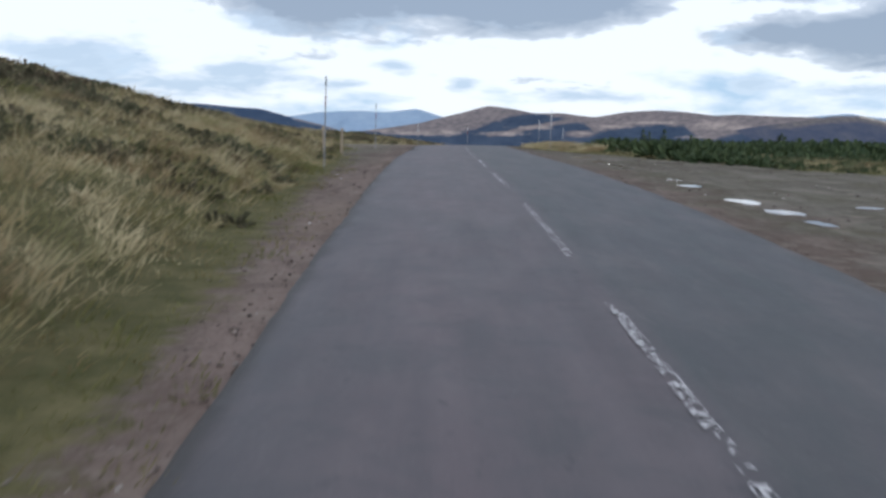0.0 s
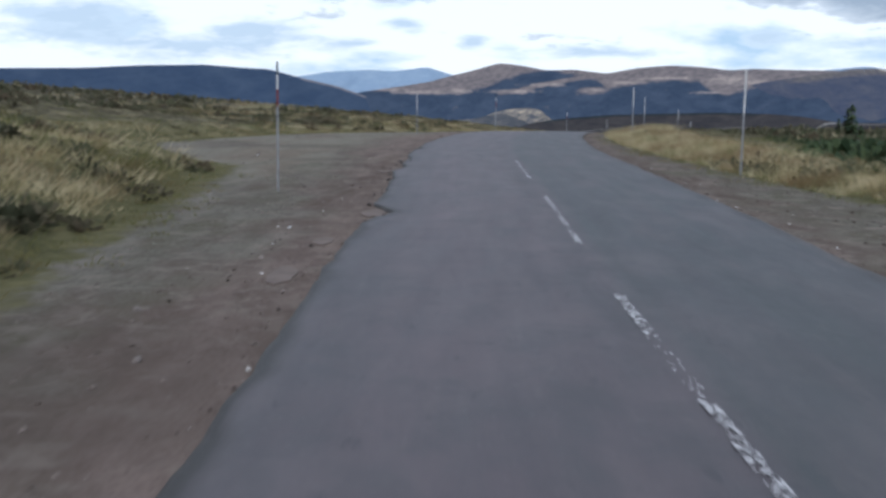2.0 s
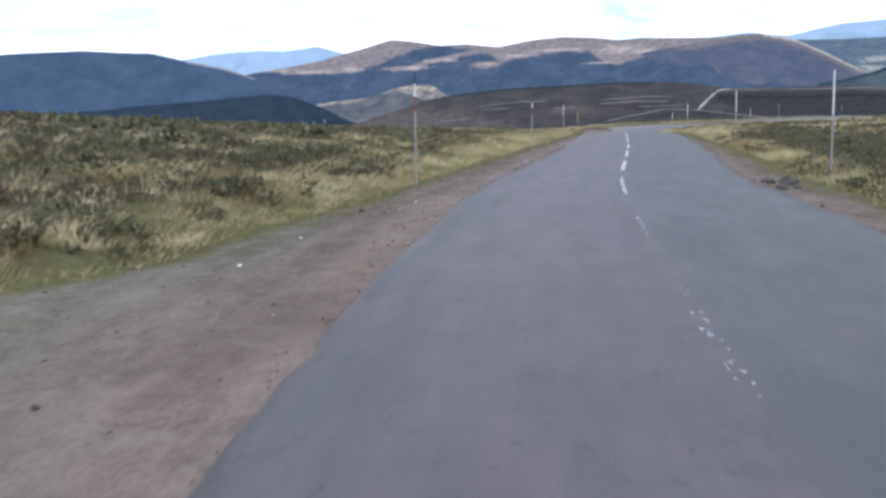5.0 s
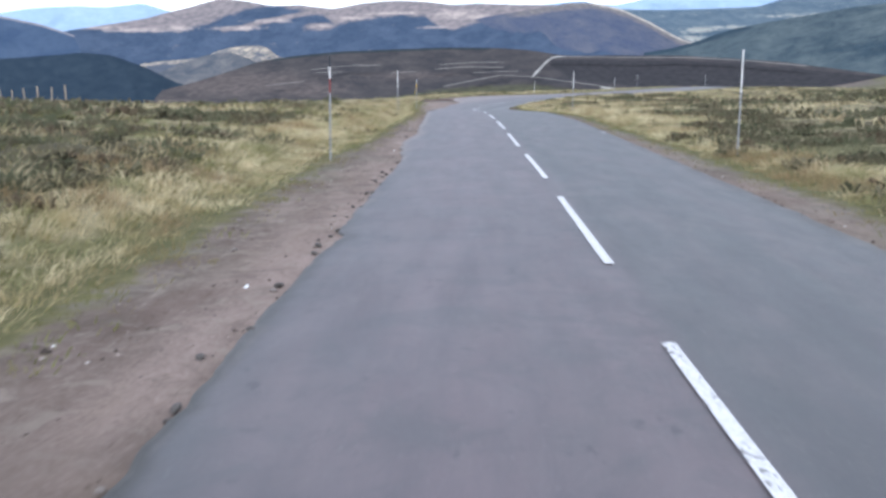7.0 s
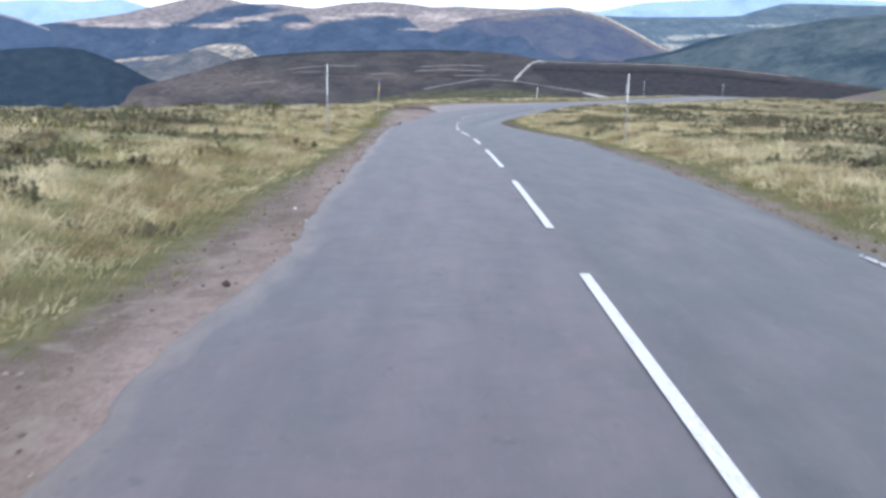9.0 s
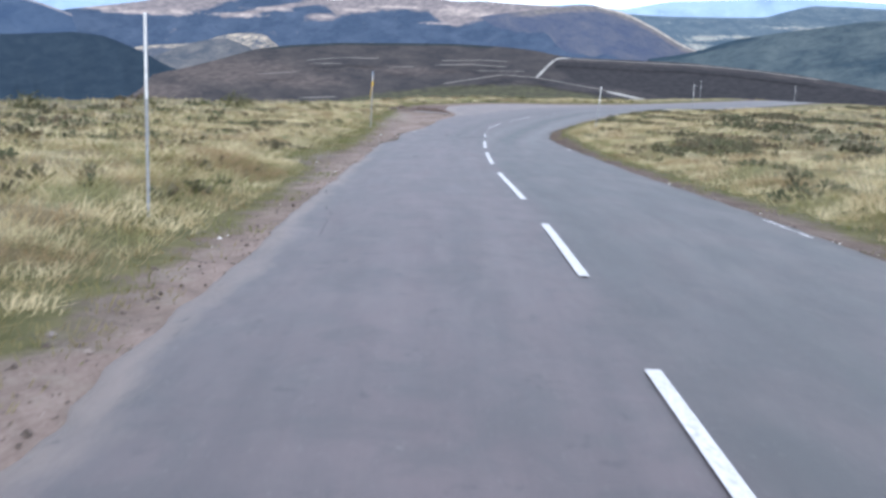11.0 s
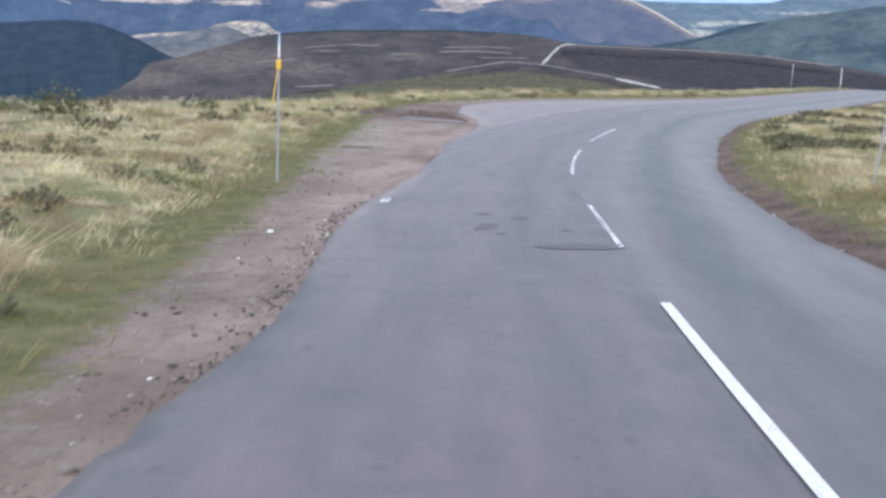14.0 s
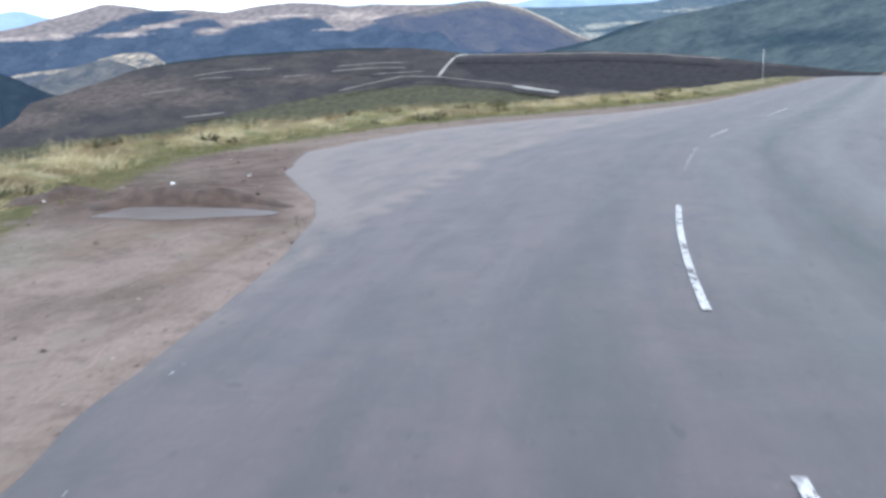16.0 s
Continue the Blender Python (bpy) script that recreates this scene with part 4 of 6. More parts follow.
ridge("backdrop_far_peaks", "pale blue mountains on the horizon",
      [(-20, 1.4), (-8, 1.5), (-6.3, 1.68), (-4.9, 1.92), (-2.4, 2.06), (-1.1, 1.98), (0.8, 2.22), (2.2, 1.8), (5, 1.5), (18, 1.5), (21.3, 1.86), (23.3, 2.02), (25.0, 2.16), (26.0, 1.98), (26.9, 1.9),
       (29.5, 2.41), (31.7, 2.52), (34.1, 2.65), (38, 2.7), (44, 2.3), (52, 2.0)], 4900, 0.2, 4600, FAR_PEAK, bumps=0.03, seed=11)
ridge("backdrop_long_hill", "long dark heather hill with blue haze in its colour", [(-60, 1.6), (-40, 1.9), (-30, 1.7), (-21.5, 1.94), (-18.7, 1.97), (-15.9, 2.14), (-11.8, 2.25), (-8.4, 2.05), (-6.3, 1.55), (-4.4, 1.13), (-2.4, 0.4), (-0.5, -0.4), (1, -0.9)],
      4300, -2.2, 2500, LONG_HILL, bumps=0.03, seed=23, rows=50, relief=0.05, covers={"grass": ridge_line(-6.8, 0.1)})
ridge("backdrop_round_hills", "rounded hills of grass and heather, sun and cloud shadow in their colour",
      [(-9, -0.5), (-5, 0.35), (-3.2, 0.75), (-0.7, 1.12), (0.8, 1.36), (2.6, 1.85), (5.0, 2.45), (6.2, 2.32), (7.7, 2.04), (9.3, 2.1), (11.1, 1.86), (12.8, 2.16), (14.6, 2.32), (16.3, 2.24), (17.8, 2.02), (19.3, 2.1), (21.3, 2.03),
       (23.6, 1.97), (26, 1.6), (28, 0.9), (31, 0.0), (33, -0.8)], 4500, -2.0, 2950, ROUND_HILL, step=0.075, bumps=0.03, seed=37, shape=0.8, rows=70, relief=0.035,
      covers={"grass": hill_lit_grass, "sunny": hill_sunny})
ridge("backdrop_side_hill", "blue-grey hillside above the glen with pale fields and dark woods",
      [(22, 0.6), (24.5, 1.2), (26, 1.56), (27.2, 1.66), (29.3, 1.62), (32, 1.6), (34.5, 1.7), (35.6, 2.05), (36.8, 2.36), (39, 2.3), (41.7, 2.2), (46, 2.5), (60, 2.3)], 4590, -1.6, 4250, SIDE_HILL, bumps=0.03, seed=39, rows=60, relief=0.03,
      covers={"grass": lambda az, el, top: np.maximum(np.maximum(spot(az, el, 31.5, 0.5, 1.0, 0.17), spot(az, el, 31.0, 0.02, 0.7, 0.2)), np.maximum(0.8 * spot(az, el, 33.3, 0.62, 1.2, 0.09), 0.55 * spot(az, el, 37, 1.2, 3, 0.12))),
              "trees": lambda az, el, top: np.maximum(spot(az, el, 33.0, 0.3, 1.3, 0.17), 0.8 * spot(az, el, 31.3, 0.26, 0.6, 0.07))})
# the ridge's sunlight is laid into the colour as a pale band
ridge("backdrop_pale_ridge", "hill with a grassy ridge, coloured pale as if sunlit, running down into a glen",
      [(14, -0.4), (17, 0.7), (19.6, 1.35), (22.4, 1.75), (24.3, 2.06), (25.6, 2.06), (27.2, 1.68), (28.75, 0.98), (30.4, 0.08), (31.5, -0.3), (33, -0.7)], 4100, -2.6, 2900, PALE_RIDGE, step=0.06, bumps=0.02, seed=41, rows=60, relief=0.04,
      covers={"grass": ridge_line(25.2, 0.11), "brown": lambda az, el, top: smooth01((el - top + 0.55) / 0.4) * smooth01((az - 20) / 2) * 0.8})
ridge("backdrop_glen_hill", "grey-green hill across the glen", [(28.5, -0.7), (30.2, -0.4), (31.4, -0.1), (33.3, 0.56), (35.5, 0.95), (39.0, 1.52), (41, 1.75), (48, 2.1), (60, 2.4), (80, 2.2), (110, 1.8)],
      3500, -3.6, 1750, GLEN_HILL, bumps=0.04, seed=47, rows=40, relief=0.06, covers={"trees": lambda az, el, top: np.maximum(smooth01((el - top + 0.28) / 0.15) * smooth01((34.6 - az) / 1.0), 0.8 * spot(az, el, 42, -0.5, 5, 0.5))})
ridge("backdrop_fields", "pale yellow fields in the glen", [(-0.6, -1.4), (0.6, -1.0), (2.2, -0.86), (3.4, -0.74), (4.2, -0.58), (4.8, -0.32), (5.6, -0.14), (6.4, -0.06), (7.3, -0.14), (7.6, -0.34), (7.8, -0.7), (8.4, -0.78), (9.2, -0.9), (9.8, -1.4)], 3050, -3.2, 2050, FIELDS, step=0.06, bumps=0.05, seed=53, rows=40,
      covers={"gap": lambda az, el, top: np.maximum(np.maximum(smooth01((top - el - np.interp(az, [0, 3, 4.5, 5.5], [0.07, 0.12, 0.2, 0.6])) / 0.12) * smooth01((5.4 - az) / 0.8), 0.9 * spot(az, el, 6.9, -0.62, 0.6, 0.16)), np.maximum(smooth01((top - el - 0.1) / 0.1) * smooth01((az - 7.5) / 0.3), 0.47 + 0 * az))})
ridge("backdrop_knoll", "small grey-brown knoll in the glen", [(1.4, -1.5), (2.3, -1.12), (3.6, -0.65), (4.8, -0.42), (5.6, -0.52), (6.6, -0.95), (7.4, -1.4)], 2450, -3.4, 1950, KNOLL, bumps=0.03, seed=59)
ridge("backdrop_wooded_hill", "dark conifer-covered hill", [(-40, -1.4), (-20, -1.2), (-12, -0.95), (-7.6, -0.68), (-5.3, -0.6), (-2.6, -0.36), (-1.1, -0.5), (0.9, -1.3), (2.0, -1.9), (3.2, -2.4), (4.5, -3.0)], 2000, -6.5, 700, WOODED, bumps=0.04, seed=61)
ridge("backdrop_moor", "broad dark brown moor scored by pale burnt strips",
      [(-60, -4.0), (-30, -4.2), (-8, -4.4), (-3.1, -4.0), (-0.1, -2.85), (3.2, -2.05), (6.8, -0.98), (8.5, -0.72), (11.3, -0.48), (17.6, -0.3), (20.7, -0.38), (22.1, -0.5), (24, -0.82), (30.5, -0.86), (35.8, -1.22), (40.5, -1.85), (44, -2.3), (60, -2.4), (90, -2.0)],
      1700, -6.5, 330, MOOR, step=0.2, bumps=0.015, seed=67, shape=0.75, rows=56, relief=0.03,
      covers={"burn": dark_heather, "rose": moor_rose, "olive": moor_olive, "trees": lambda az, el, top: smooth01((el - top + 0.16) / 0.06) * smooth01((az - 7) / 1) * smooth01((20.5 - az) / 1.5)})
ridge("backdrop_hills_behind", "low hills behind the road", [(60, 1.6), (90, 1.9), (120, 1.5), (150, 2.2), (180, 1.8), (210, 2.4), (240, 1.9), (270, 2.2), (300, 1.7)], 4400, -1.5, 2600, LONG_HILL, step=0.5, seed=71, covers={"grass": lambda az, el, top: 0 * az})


def on_moor(az, el, near=0.915):
    """The place on the moor's face that shows at this azimuth and elevation."""
    crest = float(np.interp(az, [-30, -8, -3.1, -0.1, 3.2, 6.8, 8.5, 11.3, 17.6, 20.7, 22.1, 24, 30.5, 35.8, 40.5, 44], [-4.2, -4.4, -4.0, -2.85, -2.05, -0.98, -0.72, -0.48, -0.3, -0.38, -0.5, -0.82, -0.86, -1.22, -1.85, -2.3]))
    f = min(1.0, max(0.0, (el + 6.5) / (crest + 6.5))) ** (1 / 0.75)
    r = (330 + 1370 * f) * near
    a, e = radians(az), radians(el)
    return Vector((EYE[0] + r * math.sin(a), EYE[1] + r * math.cos(a), EYE[2] + r * math.tan(e)))


def strip(name, way, tall, material, label, near=0.915):
    """A track or burnt strip lying on the moor's face, tall degrees high."""
    pts = []
    for (a0, e0), (a1, e1) in zip(way, way[1:]):
        n = max(2, int(abs(a1 - a0) / 0.15) + int(abs(e1 - e0) / 0.1))
        pts += [(a0 + (a1 - a0) * k / n, e0 + (e1 - e0) * k / n) for k in range(n)]
    pts.append(way[-1])
    verts, faces = [], []
    for k, (a, e) in enumerate(pts):
        steep = abs(pts[min(k + 1, len(pts) - 1)][1] - pts[max(k - 1, 0)][1]) > 0.5 * abs(pts[min(k + 1, len(pts) - 1)][0] - pts[max(k - 1, 0)][0])
        w = tall * (0.75 + 0.35 * noise.noise(Vector((a * 2, e * 5, 1))))
        taper = min(1.0, 0.3 + min(k, len(pts) - 1 - k) * 0.35)
        da, de = (w * 1.1, 0.0) if steep else (0.0, w * 0.5)
        verts += [on_moor(a - da * taper, e - de * taper, near), on_moor(a + da * taper, e + de * taper, near)]
        if k:
            faces.append((2 * k - 2, 2 * k, 2 * k + 1, 2 * k - 1))
    return tagged(new(name, mesh_of(name, verts, faces, material)), label, "track", kind="structure")


strip("backdrop_track", [(22.2, -1.98), (22.75, -1.4), (23.25, -0.95), (23.6, -0.86), (24.1, -0.87)], 0.1, TRACK, "pale gravel track over the moor")
strip("backdrop_track", [(24.0, -0.88), (27, -0.93), (30.9, -0.97), (34, -1.15), (37.2, -1.46)], 0.055, STRIP, "pale edge of the moor track")
strip("backdrop_track", [(26.0, -2.56), (27.0, -2.74), (28.3, -2.96)], 0.16, TRACK, "pale gravel track below the brow")
for way, tall in [([(9.6, -1.47), (11.0, -1.32), (12.6, -1.2)], 0.045), ([(9.9, -1.62), (11.6, -1.6)], 0.04), ([(12.2, -1.28), (13.6, -1.24)], 0.045), ([(16.6, -1.5), (18.5, -1.4), (20.6, -1.45)], 0.05),
                  ([(17.0, -2.5), (18.6, -2.2), (20.4, -1.88)], 0.06), ([(16.9, -1.25), (19.2, -1.14), (20.6, -1.16)], 0.045), ([(9.2, -3.5), (11.3, -3.36)], 0.07), ([(14.0, -1.7), (15.6, -1.62)], 0.04),
                  ([(7.0, -2.3), (9.2, -2.1)], 0.04), ([(18.8, -1.72), (21.6, -1.66)], 0.04), ([(20.4, -1.88), (22.4, -2.0), (24.5, -2.3), (26.0, -2.5)], 0.05)]:
    strip("backdrop_burnt_strip", way, tall, STRIP, "pale strip of burnt heather")


# ---- snow poles beside the road ----
def snow_pole(bands, tall, radius=0.02, label="", marker=False):
    """A pole in painted bands: (material, part name, from, to) as shares of its length."""
    root = new("snow_pole")
    for mat, name, a, b in bands:
        part(name, tube(a * tall, b * tall, radius, radius * (0.92 if b == 1 else 1.0), 10, bevel=0.006 if b == 1 else 0.0), mat, root)
    part("base_collar", tube(-0.25, 0.03, radius * 1.25, radius * 1.15, 10), GREY_PAINT, root, "weathered base collar")
    return tagged(root, label, "snow pole", "snow poles along the road")


def stand(root, s, l, lean=(0, 0), turn=0.0, sink=0.02):
    x, y, _ = road_at(s, l)
    z, _, _ = height(np.array([float(x)]), np.array([float(y)]))
    root.matrix_basis = pose(float(x), float(y), float(z[0]) - sink, lean[0], lean[1], turn)
    return root


def over(s, l, top):
    """How tall a pole must be whose tip stands top metres over the road beside it."""
    x, y, z = road_at(s, l)
    g, _, _ = height(np.array([float(x)]), np.array([float(y)]))
    return float(z) + top - float(g[0]) + 0.02


def banded(tall):
    return snow_pole([(GREY_PAINT, "shaft", 0, 0.66), (RED_BAND, "red_band", 0.66, 0.79), (WHITE_BAND, "white_band", 0.79, 0.9), (BLACK_BAND, "black_cap", 0.9, 1.0)], tall,
                     label="tall grey snow pole with red and white bands, black cap")


def plain_pole(tall):
    return snow_pole([(GREY_PAINT, "shaft", 0, 0.6), (WHITE_BAND, "white_band", 0.6, 1.0)], tall, label="grey snow pole with a faded white upper half")


for s, l, top, lean in [(31.9, -4.7, 2.55, (0.3, 1.2)), (104.5, -4.86, 2.61, (0.3, 1.0)), (132.0, -4.84, 2.48, (0.2, 1.4)), (57.5, -4.95, 2.35, (0, 0.8))]:
    stand(banded(over(s, l, top)), s, l, lean, turn=-12)
for s, l, top, lean in [(85.5, -5.06, 1.8, (0, -0.3)), (166.0, -5.02, 2.48, (0, 0.5)), (61.5, 4.96, 2.3, (0, 0.6)), (84.5, 5.0, 2.1, (0, 0.5)), (105.5, 4.8, 2.4, (0, 0.2)),
                        (132.5, 5.24, 2.54, (0, 0.5)), (166.0, 5.15, 2.28, (0, 1.0)), (203.0, 5.37, 2.45, (1, 4.0)), (247.0, 4.6, 2.4, (0, 0)), (285.0, -5.9, 2.45, (0, 0)), (288.0, 4.9, 2.4, (0, 0))]:
    stand(plain_pole(over(s, l, top)), s, l, lean, turn=-15)
# the pole with the yellow plate and a brace tied to it
braced = snow_pole([(GREY_PAINT, "shaft", 0, 0.84), (WHITE_BAND, "white_band", 0.84, 0.93), (BLUE_BAND, "blue_cap", 0.93, 1.0)], over(203.0, -5.75, 2.72), label="grey snow pole with a yellow plate and a loose brace")
part("yellow_plate", box(-0.04, 0.045, -0.037, -0.026, 2.14, 2.32, 0.004), YELLOW, braced, "small yellow plate")
brace = tube(0, 0.75, 0.012, 0.01, 8)
bmesh.ops.transform(brace, matrix=pose(-0.1, -0.05, 1.5, 0, 8, 0), verts=brace.verts)
part("brace", brace, YELLOW, braced, "thin yellowed brace")
stand(braced, 203.0, -5.75, (0.5, 1.3), turn=-18)


def stake(tall, lean, s, l):
    bm = box(-0.045, 0.045, -0.04, 0.04, -0.2, tall, 0.008)
    for v in bm.verts:
        if v.co.z > 0.3:
            v.co.x += 0.012 * math.sin(v.co.y * 60)
    root = new("wooden_stake")
    part("post", bm, WOOD, root)
    part("top_cap", box(-0.052, 0.052, -0.047, 0.047, tall - 0.03, tall + 0.012, 0.006), WOOD, root)
    tagged(root, "short weathered wooden stake in the verge", "stake", "wooden stakes by the layby")
    return stand(root, s, l, lean)


stake(1.2, (0, -0.8), 45.9, -6.28)
stake(1.12, (0, 0.8), 46.4, -5.57)


# ---- moor plants: grass, heather and scrub ----
STRAW = Mat("straw_grass", 0.85, 0.2)
_c = STRAW.mix(STRAW.ramp(STRAW.noise(1.3, 3, 0.5), [(0.4, 0.0), (0.6, 1.0)]), (0.43, 0.345, 0.19), (0.7, 0.6, 0.39))
_c = STRAW.mix(STRAW.ramp(STRAW.noise(0.8, 4, 0.6, shift=(3, 6, 0)), [(0.5, 0.0), (0.6, 0.8)]), _c, (0.2, 0.205, 0.088))
_c = STRAW.mix(STRAW.ramp(STRAW.noise(0.5, 4, 0.6, shift=(5, 1, 0)), [(0.51, 0.0), (0.59, 0.8)]), _c, (0.25, 0.17, 0.092))
STRAW = STRAW.leaf(STRAW.mix(STRAW.island(), STRAW.mix(0.08, _c, (0.1, 0.085, 0.04)), _c))
GREEN = Mat("green_turf", 0.8, 0.25)
_c = GREEN.mix(GREEN.island(), (0.1, 0.108, 0.036), (0.2, 0.2, 0.075))
_c = GREEN.mix(GREEN.ramp(GREEN.noise(0.4, 4, 0.6, shift=(7, 3, 0)), [(0.48, 0.0), (0.6, 0.75)]), _c, (0.19, 0.138, 0.074))
GREEN = GREEN.leaf(GREEN.mix(GREEN.ramp(GREEN.noise(0.9, 4, 0.6), [(0.47, 0.0), (0.62, 0.7)]), _c, (0.27, 0.225, 0.115)))
HEATHER = Mat("brown_heather", 0.9, 0.15)
_c = HEATHER.mix(HEATHER.ramp(HEATHER.noise(0.9, 3, 0.5, shift=(2, 2, 0)), [(0.38, 0.0), (0.62, 1.0)]), (0.045, 0.042, 0.026), (0.15, 0.132, 0.085))
_c = HEATHER.mix(HEATHER.ramp(HEATHER.noise(0.5, 4, 0.6), [(0.45, 0.0), (0.56, 0.8)]), _c, (0.105, 0.112, 0.066))
_c = HEATHER.mix(HEATHER.ramp(HEATHER.noise(0.37, 4, 0.6, shift=(9, 4, 0)), [(0.54, 0.0), (0.62, 0.7)]), _c, (0.125, 0.088, 0.062))
HEATHER = HEATHER.leaf(HEATHER.mix(HEATHER.ramp(HEATHER.island(), [(0.0, 0.0), (0.8, 0.0), (0.9, 0.6)]), _c, (0.24, 0.205, 0.135)))
NEEDLES = Mat("conifer_needles", 0.8, 0.25)
NEEDLES = NEEDLES.done(NEEDLES.mix(NEEDLES.island(), (0.02, 0.038, 0.016), (0.065, 0.09, 0.038)))
BARK = plain("conifer_bark", (0.09, 0.065, 0.05), 0.95, 0, 40, 0.3)
rng = np.random.default_rng(7)


def blades(x, y, z, tall, count, spread, width, curl=0.5, upright=0.35, bent=True):
    """Grass blades, count of them about every place given, each of two bent pieces or of one."""
    n = len(x) * count
    bx, by, bz, h = (np.repeat(v, count) for v in (x, y, z, tall))
    a = rng.uniform(0, 2 * np.pi, n)
    r = spread * np.sqrt(rng.uniform(0, 1, n)) * np.repeat(np.clip(tall / np.mean(tall), 0.6, 1.6), count)
    h = h * rng.uniform(0.55, 1.1, n)
    bx, by = bx + r * np.cos(a), by + r * np.sin(a)
    face = rng.uniform(0, 2 * np.pi, n)
    w = width * rng.uniform(0.6, 1.3, n)
    lean = (upright + 0.9 * r / max(spread, 1e-3) * curl) * h
    # outwards from the tuft, and combed over by the wind
    turn = a + rng.normal(0, 0.5, n)
    dx, dy = np.cos(turn) + 0.3, np.sin(turn) - 0.15
    wx, wy = np.cos(face) * w / 2, np.sin(face) * w / 2
    out = []
    for f, lf, wf in ((0.0, 0.0, 1.0), (0.6, 0.35, 0.85), (1.0, 1.0, 0.25)) if bent else ((0.0, 0.0, 1.0), (1.0, 0.8, 0.35)):
        px, py, pz = bx + dx * lean * lf, by + dy * lean * lf, bz - 0.03 + h * f * (1 - 0.25 * lf * curl)
        out += [np.stack([px - wx * wf, py - wy * wf, pz], -1), np.stack([px + wx * wf, py + wy * wf, pz], -1)]
    v = np.stack(out, 1)
    k = np.arange(n)[:, None] * len(out)
    return v.reshape(-1, 3), np.concatenate([k + [0, 1, 3, 2], k + [2, 3, 5, 4]] if bent else [k + [0, 1, 3, 2]], 0)


def twigs(x, y, z, size, count, width):
    """Heather cushions: short leafy twigs that stand out of a low dome."""
    n = len(x) * count
    bx, by, bz, s = (np.repeat(v, count) for v in (x, y, z, size))
    a, t = rng.uniform(0, 2 * np.pi, n), np.arccos(rng.uniform(0.05, 1, n))
    d = np.stack([np.sin(t) * np.cos(a), np.sin(t) * np.sin(a), np.cos(t) * 0.8], -1)
    base = np.stack([bx, by, bz - 0.04], -1) + d * (s * rng.uniform(0.25, 0.55, n))[:, None]
    tip = np.stack([bx, by, bz - 0.04], -1) + d * (s * rng.uniform(0.75, 1.15, n))[:, None] + rng.normal(0, 0.03, (n, 3))
    side = np.cross(d, rng.normal(0, 1, (n, 3)))
    side = side / (np.linalg.norm(side, axis=1, keepdims=True) + 1e-6) * (width * s * rng.uniform(0.6, 1.3, n))[:, None]
    v = np.stack([base - side * 0.7, base + side * 0.7, tip + side, tip - side], 1)
    k = np.arange(n)[:, None] * 4
    return v.reshape(-1, 3), k + [0, 1, 2, 3]


def scatter(count, s0, s1, near, far, side, bias=1.0):
    """Random places beside the road, from near to far metres past where the turf begins."""
    s = rng.uniform(s0, s1, count)
    d = near + (far - near) * rng.uniform(0, 1, count) ** bias
    l = left_grass(s) - d if side < 0 else right_grass(s) + d
    x, y, _ = road_at(s, l)
    z, s2, l2 = height(x, y)
    past = np.where(l2 < 0, left_grass(s2) - l2, l2 - right_grass(s2))
    ok = past > near - 0.3
    return x[ok], y[ok], z[ok], s2[ok], l2[ok], past[ok]


def stuff(name, chunks, material, label):
    vs, qs, n = [], [], 0
    for v, q in chunks:
        vs.append(v)
        qs.append(q + n)
        n += len(v)
    ob = new(name, big_mesh(name, np.concatenate(vs), np.concatenate(qs), material, smooth=False))
    return tagged(ob, label, "plants", kind="stuff")


def pick(mask, *arrays):
    return [a[mask] for a in arrays]


